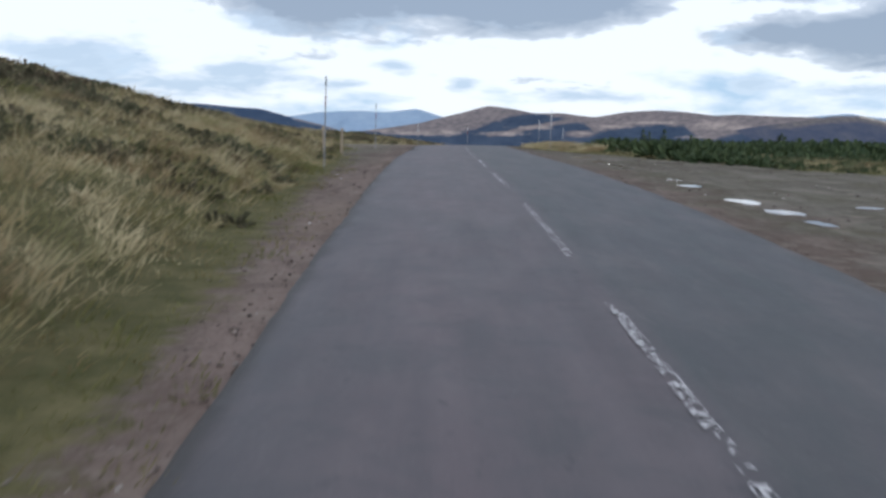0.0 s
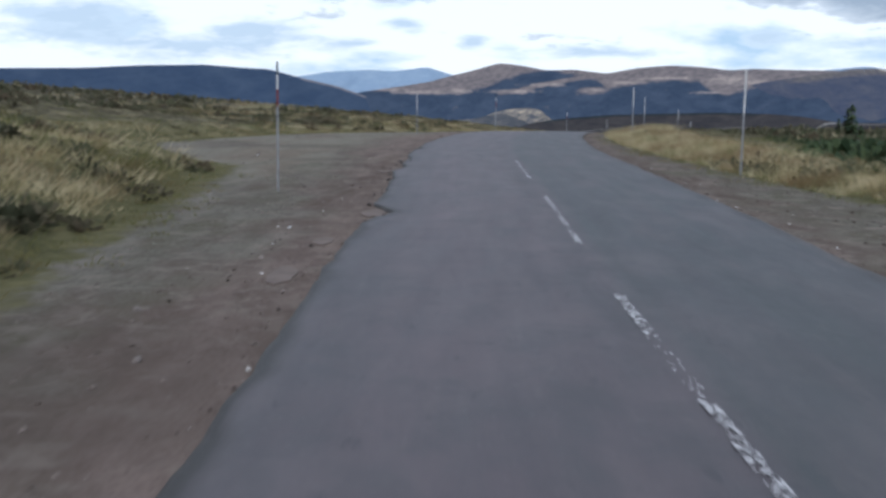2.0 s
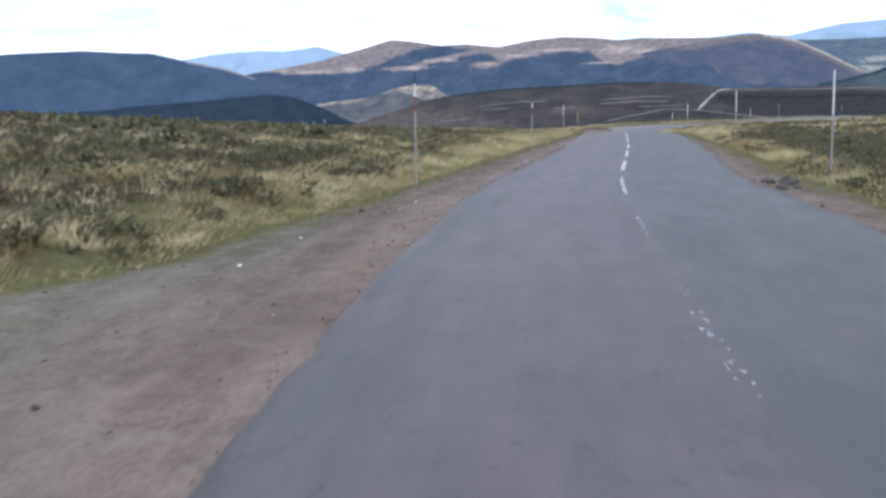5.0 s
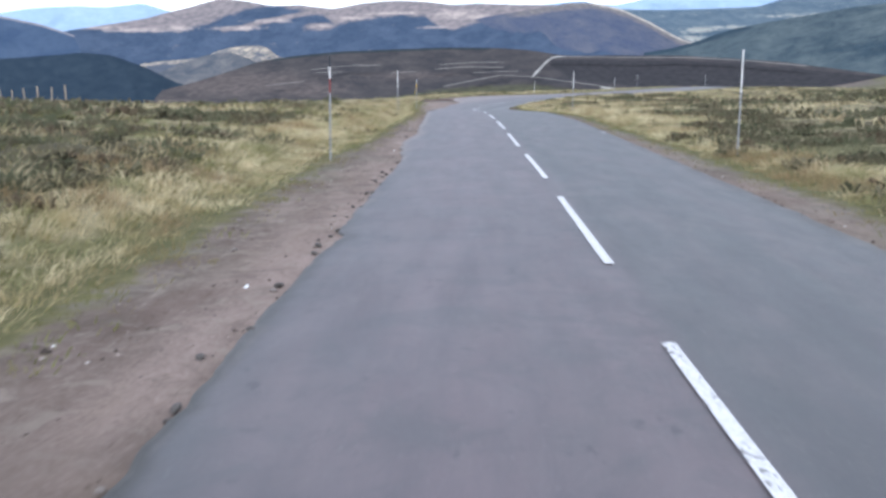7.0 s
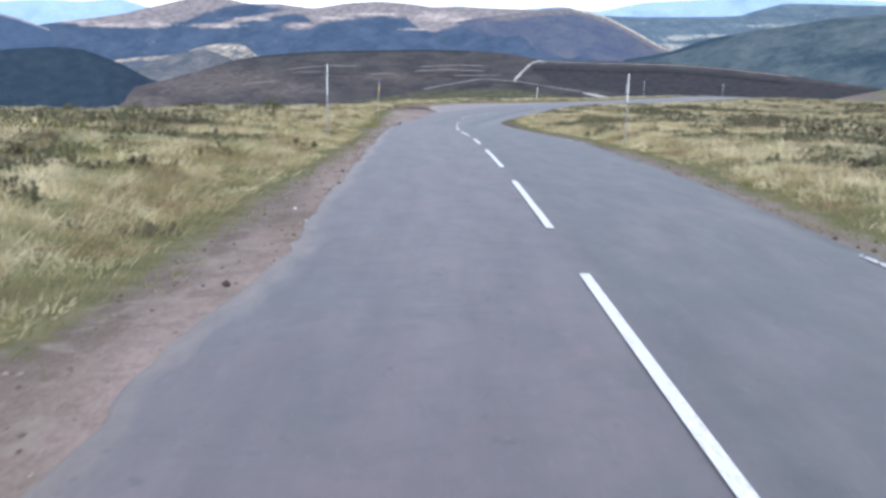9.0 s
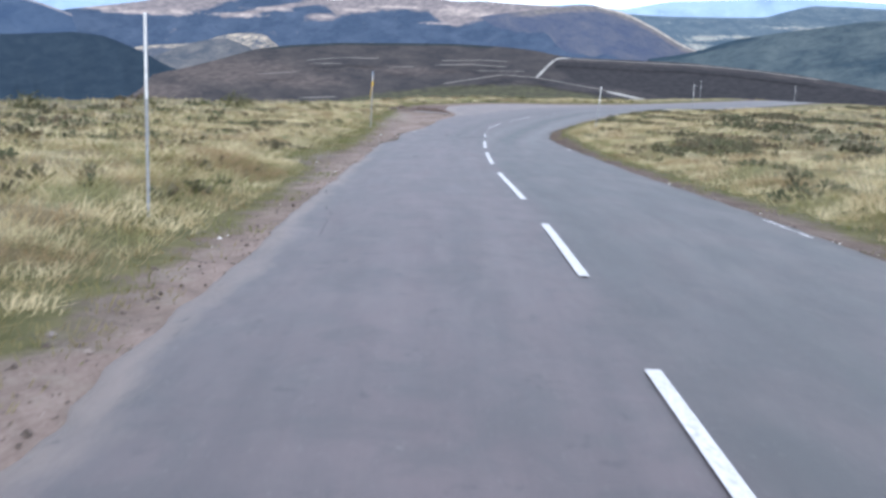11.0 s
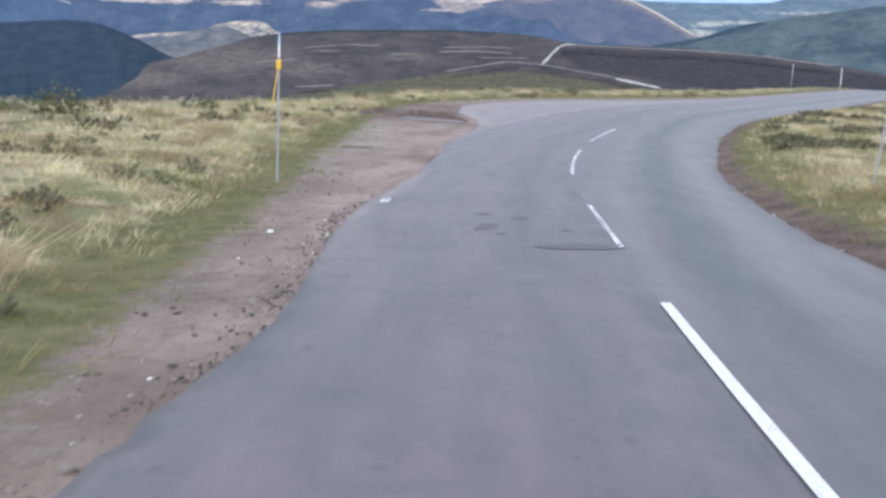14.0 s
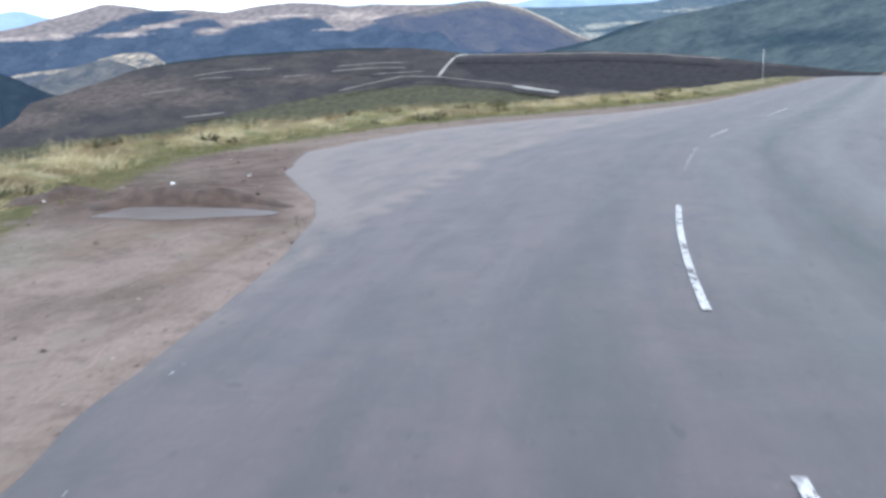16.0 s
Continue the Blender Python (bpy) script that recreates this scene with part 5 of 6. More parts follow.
straw, green, heather = [], [], []
for side in (-1, 1):
    # short green turf along the bare verge
    x, y, z, s, l, d = scatter(6500, -8, 262, -0.5, 1.6, side)
    keep = value_noise(x, y, 1.4, 31, 3) > -0.45 + 0.4 * (d < 0.1)
    x, y, z = pick(keep, x, y, z)
    green.append(blades(x, y, z, rng.uniform(0.05, 0.14, len(x)), 9, 0.17, 0.017, bent=False))
    # sprigs of turf scattered in the bare verge
    x, y, z, s, l, d = scatter(2600, 90, 262, -0.9, 0.2, side)
    keep = value_noise(x, y, 0.9, 73, 3) > 0.05 - 0.35 * d
    x, y, z = pick(keep & (np.where(l < 0, left_edge(s) - l, l - right_edge(s)) > 0.35), x, y, z)
    green.append(blades(x, y, z, rng.uniform(0.03, 0.08, len(x)), 8, 0.13, 0.014, bent=False))
    # straw tussocks behind it
    x, y, z, s, l, d = scatter(10500, -8, 262, 0.5, 7.5, side, 1.1)
    n1 = value_noise(x, y, 2.6, 33, 3)
    want = np.interp(s, [0, 40, 60, 90, 115, 140, 262], [0.05, 0.0, 0.1, 0.25, 0.25, 0.3, 0.2]) if side < 0 else np.interp(s, [0, 60, 86, 96, 122, 140, 262], [0.0, 0.15, 0.15, -0.2, -0.15, 0.3, 0.35])
    is_straw = n1 < want + 0.22 - np.interp(s, [40, 60, 85, 125, 150, 185], [0.02, 0.05, 0.42, 0.42, 0.25, 0.04]) * np.maximum(d - np.interp(s, [84, 112, 130, 190], [0.7, 0.9, 1.7, 3.0]), 0)
    if side < 0:
        # short turf comes before the long grass where the road bends, and olive grass covers the bank
        is_straw &= d > np.interp(s, [168, 188, 250], [0.0, 0.9, 0.8]) + 0.9 * value_noise(x, y, 1.7, 61, 2) * (s > 165)
        olive = is_straw & (s < 60) & (value_noise(x, y, 2.2, 63, 3) > 0.22)
        ox, oy, oz, od = pick(olive, x, y, z, d)
        green.append(blades(ox, oy, oz, rng.uniform(0.15, 0.34, len(ox)) * np.clip(0.5 + od / 3, 0.5, 1), 12, 0.28, 0.016, 0.8))
        is_straw &= ~olive
    else:
        # brown heather breaks the grass inside the bend
        is_straw &= ~((s > 128) & (d > 0.9) & (value_noise(x, y, 2.6, 67, 2) > 0.06))
    sx, sy, sz, sd = pick(is_straw, x, y, z, d)
    tall = rng.uniform(0.15, 0.34, len(sx)) * (1 + 0.6 * value_noise(sx, sy, 1.4, 51, 2)) * np.clip(0.5 + sd / 3, 0.5, 1)
    for mine, bent in ((sd < 1.7, True), (sd >= 1.7, False)):
        straw.append(blades(*pick(mine, sx, sy, sz, tall), 15, 0.3, 0.0105 if bent else 0.013, 0.9, bent=bent))
    hx, hy, hz = pick(~is_straw & (n1 > np.interp(s, [50, 64, 84, 98, 170, 186], [0.1, 0.4, 0.35, -0.15, -0.1, 0.5 if side < 0 else -0.3])), x, y, z)
    heather.append(twigs(hx, hy, hz, rng.uniform(0.14, 0.34, len(hx)), 17, 0.12))
    mx, my, mz = pick(~is_straw, x, y, z)
    brown = (np.interp(s, [70, 90, 160, 190], [0, 1, 1, 0]) * np.minimum(1, d / 2) > 0.5)[~is_straw]
    for mine, kin in ((brown, heather), (~brown, green)):
        if mine.any():
            kin.append(blades(mx[mine], my[mine], mz[mine], rng.uniform(0.08, 0.22, mine.sum()), 9, 0.26, 0.018, bent=False))
    # the thick pale strip of long grass along the open moor
    x, y, z, s, l, d = scatter(3600 if side < 0 else 3400, 84 if side < 0 else 55, 178 if side < 0 else 206, 0.35, 3.4 if side < 0 else 1.7, side)
    keep = value_noise(x, y, 1.5, 43, 3) > np.where(side < 0, d / np.interp(s, [84, 112, 130, 200], [1.2, 1.4, 3.0, 3.5]) - 0.9, -0.3)
    x, y, z, d = pick(keep, x, y, z, d)
    straw.append(blades(x, y, z, rng.uniform(0.16, 0.34, len(x)) * np.clip(0.45 + d / 2, 0.4, 1), 15, 0.3, 0.0105, 0.9))
    # further out: cushions of heather with pale grass between
    x, y, z, s, l, d = scatter(9800, -8, 300, 7, 34, side, 1.25)
    n1, n2 = value_noise(x, y, 6.5, 35, 3), value_noise(x, y, 2.2, 37, 3)
    grassy = np.interp(s, [0, 60, 90, 120, 140, 200, 300], [-0.15, 0.15, 0.05, -0.25, -0.1, 0.35, 0.4]) if side < 0 else np.interp(s, [0, 100, 150, 200], [-0.5, -0.35, -0.1, 0.15])
    is_heather = n1 * 0.8 + n2 * 0.6 > grassy
    hx, hy, hz = pick(is_heather, x, y, z)
    heather.append(twigs(hx, hy, hz, rng.uniform(0.25, 0.5, len(hx)), 11, 0.18))
    is_straw = ~is_heather & (n2 < 0.15)
    sx, sy, sz = pick(is_straw, x, y, z)
    straw.append(blades(sx, sy, sz, rng.uniform(0.2, 0.4, len(sx)), 9, 0.45, 0.03, 0.8, bent=False))
    mx, my, mz = pick(~is_heather & ~is_straw, x, y, z)
    green.append(blades(mx, my, mz, rng.uniform(0.12, 0.26, len(mx)), 8, 0.45, 0.034, bent=False))
    # far edge of the moor
    x, y, z, s, l, d = scatter(4000, 0, 330, 32, 90, side)
    n1 = value_noise(x, y, 9, 39, 3)
    hx, hy, hz = pick(n1 > -0.1, x, y, z)
    heather.append(twigs(hx, hy, hz, rng.uniform(0.4, 0.85, len(hx)), 8, 0.3))
    sx, sy, sz = pick(n1 <= -0.1, x, y, z)
    straw.append(blades(sx, sy, sz, rng.uniform(0.25, 0.5, len(sx)), 7, 0.6, 0.07, 0.7, bent=False))
# low mixed plants fill the moor beside the open stretch
x, y, z, s, l, d = scatter(4200, 84, 134, 1.6, 12, -1, 1.3)
n1, n2 = value_noise(x, y, 1.3, 101, 3), value_noise(x, y, 2.4, 103, 3)
for mine, kin, tall in ((n1 > 0.12, heather, 0.2), ((n1 <= 0.12) & (n2 > -0.05), green, 0.15), ((n1 <= 0.12) & (n2 <= -0.05), straw, 0.2)):
    kx, ky, kz = pick(mine, x, y, z)
    kin.append(blades(kx, ky, kz, tall * rng.uniform(0.6, 1.2, len(kx)), 10, 0.24, 0.02, bent=False))
# dark cushions and pale tufts break the strip of long grass
x, y, z, s, l, d = scatter(700, 84, 124, 1.2, 7, -1)
dark = value_noise(x, y, 1.7, 107, 2) > np.interp(s, [98, 106], [0.02, 0.3]) - np.interp(d, [2.5, 4], [0, 0.3]) * (s > 102)
kx, ky, kz = pick(dark, x, y, z)
heather.append(twigs(kx, ky, kz, rng.uniform(0.16, 0.32, len(kx)), 22, 0.12))
kx, ky, kz = pick(~dark, x, y, z)
straw.append(blades(kx, ky, kz, rng.uniform(0.25, 0.42, len(kx)), 20, 0.16, 0.012, 1.0))
# olive and brown clumps stand in the long grass towards the bend
x, y, z, s, l, d = scatter(2600, 132, 262, 0.9, 15, -1, 1.2)
n1, n2 = value_noise(x, y, 2.1, 111, 2), value_noise(x, y, 5.0, 113, 2)
kx, ky, kz = pick((n1 > 0.08) & (n2 > -0.1), x, y, z)
green.append(blades(kx, ky, kz, rng.uniform(0.2, 0.36, len(kx)), 22, 0.24, 0.02, 0.8, bent=False))
kx, ky, kz = pick((n1 > 0.22) | ((n1 < -0.3) & (n2 < 0)), x, y, z)
heather.append(twigs(kx, ky, kz, rng.uniform(0.15, 0.34, len(kx)), 20, 0.12))
# the bank above the road is shaggy: straw, olive grass and heather in patches
x, y, z, s, l, d = scatter(11000, -8, 62, 1.2, 30, -1, 1.35)
n1, n2 = value_noise(x, y, 3.4, 81, 3), value_noise(x, y, 1.5, 83, 3)
shaggy = n1 + 0.5 * n2 - np.interp(d, [2, 8, 16], [0.3, 0.0, -0.2])
hx, hy, hz = pick(shaggy > 0, x, y, z)
heather.append(twigs(hx, hy, hz, rng.uniform(0.18, 0.42, len(hx)), 13, 0.13))
pale = (shaggy <= 0) & (n2 < np.interp(d, [1, 6, 14], [0.25, 0.0, -0.4]))
px, py, pz = pick(pale, x, y, z)
straw.append(blades(px, py, pz, rng.uniform(0.18, 0.38, len(px)), 11, 0.32, 0.018, 0.9, bent=False))
ox, oy, oz = pick((shaggy <= 0) & ~pale, x, y, z)
green.append(blades(ox, oy, oz, rng.uniform(0.12, 0.28, len(ox)), 11, 0.32, 0.02, 0.8, bent=False))
# tall tussocks on the low bank across from the layby
x, y, z, s, l, d = scatter(1500, 57, 98, 0.1, 3.0, 1)
x, y, z, d = pick(value_noise(x, y, 1.6, 91, 3) > -0.35, x, y, z, d)
straw.append(blades(x, y, z, rng.uniform(0.26, 0.5, len(x)) * np.clip(0.5 + d, 0.5, 1), 15, 0.3, 0.011, 0.9))
stuff("straw_grass", straw, STRAW, "pale straw-coloured moor grass in tussocks")
stuff("green_turf", green, GREEN, "short green and olive turf along the verge")
# low dark green scrub beyond the gravel on the right
sx, sy, sz, ss, sl, sd = scatter(7000, 33, 92, -6, 46, 1, 1.3)
keep = (sl > np.interp(ss, [33, 38, 46, 54, 62, 74, 92], [13, 9.5, 8.2, 7.4, 7.8, 9.5, 12]) + 0.8 * value_noise(sx, sy, 2.5, 47, 3)) & (value_noise(sx, sy, 11, 49, 3) + (96 - ss) / 16 > 0.1) & (value_noise(sx, sy, 8, 53, 3) + (46 - sl) / 12 > 0.4)
sx, sy, sz, ss = pick(keep, sx, sy, sz, ss)
tall = np.clip((np.interp(ss, [33, 40, 48, 56, 62, 75, 92], [1.7, 2.1, 2.6, 2.85, 2.95, 2.6, 2.3]) - sz) / 0.9, 0.22, 1.6) * (1 + 0.2 * value_noise(sx, sy, 3.5, 55, 3))
stuff("scrub", [twigs(sx, sy, sz, tall * rng.uniform(0.75, 1.1, len(sx)), 22, 0.085)], NEEDLES, "dense dark green scrub beyond the gravel")
stuff("heather", heather, HEATHER, "dark brown heather in low cushions")


# young conifers and scrub beyond the gravel
def conifer(tall, seed):
    r = np.random.default_rng(seed)
    root = new("young_conifer")
    part("trunk", tube(-0.1, tall * 0.92, 0.05, 0.012, 7), BARK, root)
    vs, fs = [], []
    for k in range(110):
        f = r.uniform(0.06, 0.98)
        a, reach = r.uniform(0, 2 * math.pi), (1 - f) ** 0.8 * tall * 0.36 * r.uniform(0.6, 1.15) + 0.06
        z0 = f * tall
        w = 0.06 + 0.09 * (1 - f)
        ca, sa = math.cos(a), math.sin(a)
        tip = (ca * reach, sa * reach, z0 - 0.12 * reach + 0.05 * r.normal())
        mid = (ca * reach * 0.5, sa * reach * 0.5, z0 + 0.03)
        n = len(vs)
        vs += [(0.02 * ca, 0.02 * sa, z0 + 0.05), (mid[0] - sa * w, mid[1] + ca * w, mid[2]), (mid[0] + sa * w, mid[1] - ca * w, mid[2] - 0.04), (tip[0] - sa * w * 0.5, tip[1] + ca * w * 0.5, tip[2]), (tip[0] + sa * w * 0.5, tip[1] - ca * w * 0.5, tip[2] - 0.03)]
        fs += [(n, n + 1, n + 2), (n + 1, n + 3, n + 4, n + 2)]
    crown = new("crown", mesh_of("crown", vs, fs, NEEDLES))
    crown.parent = root
    return tagged(root, "small dark green conifer in rough scrub", "conifer", "young conifers beyond the gravel")


kinds = [conifer(1.5, 1), conifer(1.1, 2), conifer(1.9, 3)]
r = np.random.default_rng(12)
for k in range(90):
    s = r.uniform(42, 90)
    l = r.uniform(10.5 + max(0, (62 - s)) * 0.25, 40)
    x, y, _ = road_at(s, l)
    z, _, _ = height(np.array([float(x)]), np.array([float(y)]))
    m = pose(float(x), float(y), float(z[0]) - 0.03, 0, 0, r.uniform(0, 360)) @ Matrix.Scale(r.uniform(0.45, 0.75) * (0.5 if s < 54 else 0.6 if s > 85 else 1.0), 4)
    if k < 3:
        kinds[k].matrix_basis = m
    else:
        made = copy_thing(kinds[k % 3], m)
        made.matrix_basis = m


# ---- puddles, stones, posts and small litter ----
def ground_at(s, l):
    x, y, _ = road_at(s, l)
    z, _, _ = height(np.array([float(x)]), np.array([float(y)]))
    return float(x), float(y), float(z[0])


def puddle(s, l, long, wide, seed, lift=0.012, water=WATER):
    """A flat sheet of water with an uneven rim, its long side along the road."""
    x, y, z = ground_at(s, l)
    t = float(np.interp(s, LINE_S, LINE_T))
    g = float(np.interp(s, LINE_S, LINE_G))
    ring, n = [], 40
    for k in range(n):
        a = 2 * math.pi * k / n
        f = 1 + 0.32 * noise.noise(Vector((math.cos(a) * 1.6 + seed * 3.1, math.sin(a) * 1.6, seed))) + 0.12 * noise.noise(Vector((math.cos(a) * 5, math.sin(a) * 5 + seed, 2)))
        p, q = math.cos(a) * wide / 2 * f, math.sin(a) * long / 2 * f
        ring.append((p * math.cos(t) + q * math.sin(t), -p * math.sin(t) + q * math.cos(t), q * g * 0.5))
    bm = bmesh.new()
    top = [bm.verts.new((*v[:2], v[2])) for v in ring]
    low = [bm.verts.new((v[0] * 1.04, v[1] * 1.04, v[2] - 0.06)) for v in ring]
    bm.faces.new(top)
    for k in range(n):
        bm.faces.new((low[k], low[(k + 1) % n], top[(k + 1) % n], top[k]))
    bmesh.ops.recalc_face_normals(bm, faces=bm.faces[:])
    me = bpy.data.meshes.new("puddle")
    bm.to_mesh(me)
    bm.free()
    me.materials.append(water)
    ob = new("puddle", me)
    ob.location = (x, y, z + lift)
    return tagged(ob, "shallow rain puddle on bare gravel reflecting the sky", "puddle", "rain puddles")


for k, (s, l, long, wide) in enumerate([(35.2, 4.4, 0.8, 0.75), (39.8, 4.8, 1.2, 0.7), (37.9, 4.68, 1.3, 0.55), (36.7, 4.7, 0.5, 0.2), (42.0, 4.78, 1.2, 0.5), (46.7, 4.85, 1.9, 1.05), (45.0, 7.0, 0.45, 0.5),
                                        (46.0, 8.3, 0.35, 0.4), (40.8, 7.2, 1.2, 1.0), (29.3, 4.7, 0.7, 0.4), (27.0, 4.5, 0.9, 0.5), (22.5, 4.4, 1.8, 0.5), (20.6, 4.5, 1.2, 0.6), (19.0, 4.5, 1.2, 0.32),
                                        (21.5, 6.4, 0.5, 0.5)]):
    puddle(s, l, long, wide, k + 1)
for k, (s, l, long, wide) in enumerate([(49.05, -3.36, 0.9, 0.3), (51.4, -3.25, 0.7, 0.24), (54.2, -2.84, 1.05, 0.36), (61.9, -3.22, 0.6, 0.34)]):
    tagged(puddle(s, l, long, wide, k + 21, 0.008, MUD_WATER), "muddy pool in a bite of the road's edge")
pool = tagged(puddle(220.45, -6.75, 0.62, 2.5, 33, 0.0, POOL_WATER), "long muddy pool under the bank where the layby ends")
for v in pool.data.vertices:
    # a shallow sheet along the sloping mud
    turned_to = Matrix.Rotation(0.3, 3, "Z") @ Vector((v.co.x, v.co.y, 0))
    bed, _, _ = height(np.array([turned_to.x + pool.location.x]), np.array([turned_to.y + pool.location.y]))
    v.co = (turned_to.x, turned_to.y, float(bed[0]) - pool.location.z + (0.018 if v.co.z > -0.03 else -0.04))


def mud_bank(way, wide, tall, seed):
    """A low crumbled bank of wet peat along the way given."""
    n, m = 56, 9
    ss, ll = (np.interp(np.linspace(0, 1, n), np.linspace(0, 1, len(way)), [p[k] for p in way]) for k in (0, 1))
    across = np.linspace(-0.5, 0.5, m)
    S, A = ss[:, None] + wide * across[None], np.repeat(ll[:, None], m, 1)
    x, y, _ = road_at(S, A)
    z, _, _ = height(x, y)
    ends = np.minimum(1, 5 * np.minimum(np.linspace(0, 1, n), np.linspace(1, 0, n)))[:, None]
    hump = np.cos(across * np.pi)[None] ** 0.6 * ends * tall * (0.75 + 0.9 * value_noise(x, y, 0.4, seed, 3))
    v = np.stack([x, y, z + np.maximum(hump, 0) - 0.02], -1).reshape(-1, 3)
    return tagged(new("mud_bank", big_mesh("mud_bank", v, grid_quads(n, m), PEAT)), "low crumbled bank of dark wet peat", "bank", "peat banks")


PEAT = plain("wet_peat", (0.075, 0.053, 0.045), 0.9, 0, 5, 0.45)
mud_bank([(220.35, -8.3), (220.8, -7.4), (221.3, -6.4), (221.45, -5.5)], 0.42, 0.2, 121)
mud_bank([(221.0, -10.2), (220.9, -9.4), (221.6, -8.8)], 0.6, 0.16, 123)


def stone_mesh(seed, size):
    r = random.Random(seed)
    bm = bmesh.new()
    bmesh.ops.create_icosphere(bm, subdivisions=2, radius=1)
    for v in bm.verts:
        d = v.co.normalized()
        f = 1 + 0.35 * noise.noise(d * 1.3 + Vector((seed, 0, 0))) + 0.15 * noise.noise(d * 3.1 + Vector((0, seed, 0)))
        v.co = Vector((d.x * 1.15, d.y * 0.9, d.z * 0.6)) * f * size
    me = bpy.data.meshes.new("stone")
    bm.to_mesh(me)
    bm.free()
    me.materials.append(STONE)
    return me


CRUMB = plain("asphalt_crumb", (0.07, 0.062, 0.058), 0.9, 0, 6, 0.4)
shapes = [stone_mesh(k, 1.0) for k in range(6)]
crumbs = []
for me in shapes[:3]:
    crumbs.append(me.copy())
    crumbs[-1].materials.clear()
    crumbs[-1].materials.append(CRUMB)


def stone(s, l, size, label, k, group="loose stones"):
    x, y, z = ground_at(s, l)
    ob = new("stone", shapes[k % 6])
    ob.matrix_basis = pose(x, y, z + size * 0.3, k * 13 % 30, k * 7 % 25, k * 77 % 360) @ Matrix.Scale(size, 4)
    return tagged(ob, label, "stone", group)


r = random.Random(4)
# a heap of dark peat clods, built from the stone shapes
for k in range(10):
    ob = stone(102.6 + r.uniform(-1.6, 1.6), 3.35 + r.uniform(-0.3, 0.35), r.uniform(0.06, 0.17), "dark peat clod heaped at the road's edge", k, "stones of the heap")
    ob.data = crumbs[k % 3]
for k in range(170):
    s = r.uniform(6, 240)
    if r.random() < 0.75:
        a, b = float(left_grass(s)), float(left_edge(s))
    else:
        a, b = float(right_edge(s)), float(right_grass(s))
    l = r.uniform(a - 0.3, b) if a < 0 else r.uniform(a, b + 0.3)
    stone(s, l, r.choice([0.012, 0.016, 0.02, 0.025, 0.035]), "small broken stone lying on bare gravel", k)
for k in range(80):
    s = r.uniform(190, 200.5)
    ob = stone(s, float(left_edge(s)) - abs(r.gauss(0, 0.22)) + 0.06, r.uniform(0.01, 0.026), "dark crumb of broken asphalt at the road's rim", k, "asphalt crumbs")
    ob.data = crumbs[k % 3]
for k in range(70):
    s = r.choice([r.uniform(112.5, 133), r.uniform(55, 82)])
    ob = stone(s, float(left_edge(s)) - abs(r.gauss(0, 0.12)) + 0.04, r.uniform(0.015, 0.045), "dark crumb of broken asphalt at the road's rim", k, "asphalt crumbs")
    ob.data = crumbs[k % 3]
for k, (s, l) in enumerate([(197.2, -4.55), (27.5, -3.8), (28.6, -4.0), (117.0, -3.6), (178.0, -4.35), (92.0, -4.7), (68, -7.5), (52.6, -3.9), (225.3, -8.3), (223.6, -8.9), (220.75, -9.3)]):
    ob = stone(s, l, [0.045, 0.018, 0.018, 0.025, 0.03, 0.025, 0.035, 0.025, 0.04, 0.04, 0.03][k], "pale stone on the bare verge", k, "pale stones")
    ob.data = ob.data.copy()
    ob.data.materials.clear()
    ob.data.materials.append(WHITE_BAND)

# loose gravel and clods over the bare verges
GRAVEL = Mat("loose_gravel", 0.95, 0.08)
GRAVEL = GRAVEL.done(GRAVEL.ramp(GRAVEL.island(), [(0.0, (0.05, 0.041, 0.036)), (0.4, (0.09, 0.072, 0.062)), (0.6, (0.15, 0.12, 0.105)), (0.97, (0.24, 0.2, 0.18)), (0.985, (0.5, 0.48, 0.46)), (1.0, (0.6, 0.58, 0.56))]))
gr = np.random.default_rng(77)


def clods(count, s0, s1, side, place, size):
    s = gr.uniform(s0, s1, count)
    a, b = (left_edge(s), left_grass(s)) if side < 0 else (right_edge(s), right_grass(s))
    l = place(a, b, count)
    x, y, _ = road_at(s, l)
    z, _, _ = height(x, y)
    r = size * np.exp(gr.normal(0, 0.45, count))
    dirs = np.array([(1, 0, 0), (0, 1, 0), (-1, 0, 0), (0, -1, 0), (0, 0, 0.75), (0, 0, -0.6)])
    v = dirs[None] * r[:, None, None] * gr.uniform(0.65, 1.3, (count, 6, 3)) + gr.normal(0, 0.12, (count, 6, 3)) * r[:, None, None]
    t = gr.uniform(0, 6.3, count)
    vx = v[..., 0] * np.cos(t)[:, None] - v[..., 1] * np.sin(t)[:, None]
    vy = v[..., 0] * np.sin(t)[:, None] + v[..., 1] * np.cos(t)[:, None]
    v = np.stack([vx + x[:, None], vy + y[:, None], v[..., 2] + (z + 0.2 * r)[:, None]], -1)
    tri = np.array([(0, 1, 4), (1, 2, 4), (2, 3, 4), (3, 0, 4), (1, 0, 5), (2, 1, 5), (3, 2, 5), (0, 3, 5)])
    return v.reshape(-1, 3), (np.arange(count)[:, None, None] * 6 + tri[None]).reshape(-1, 3)


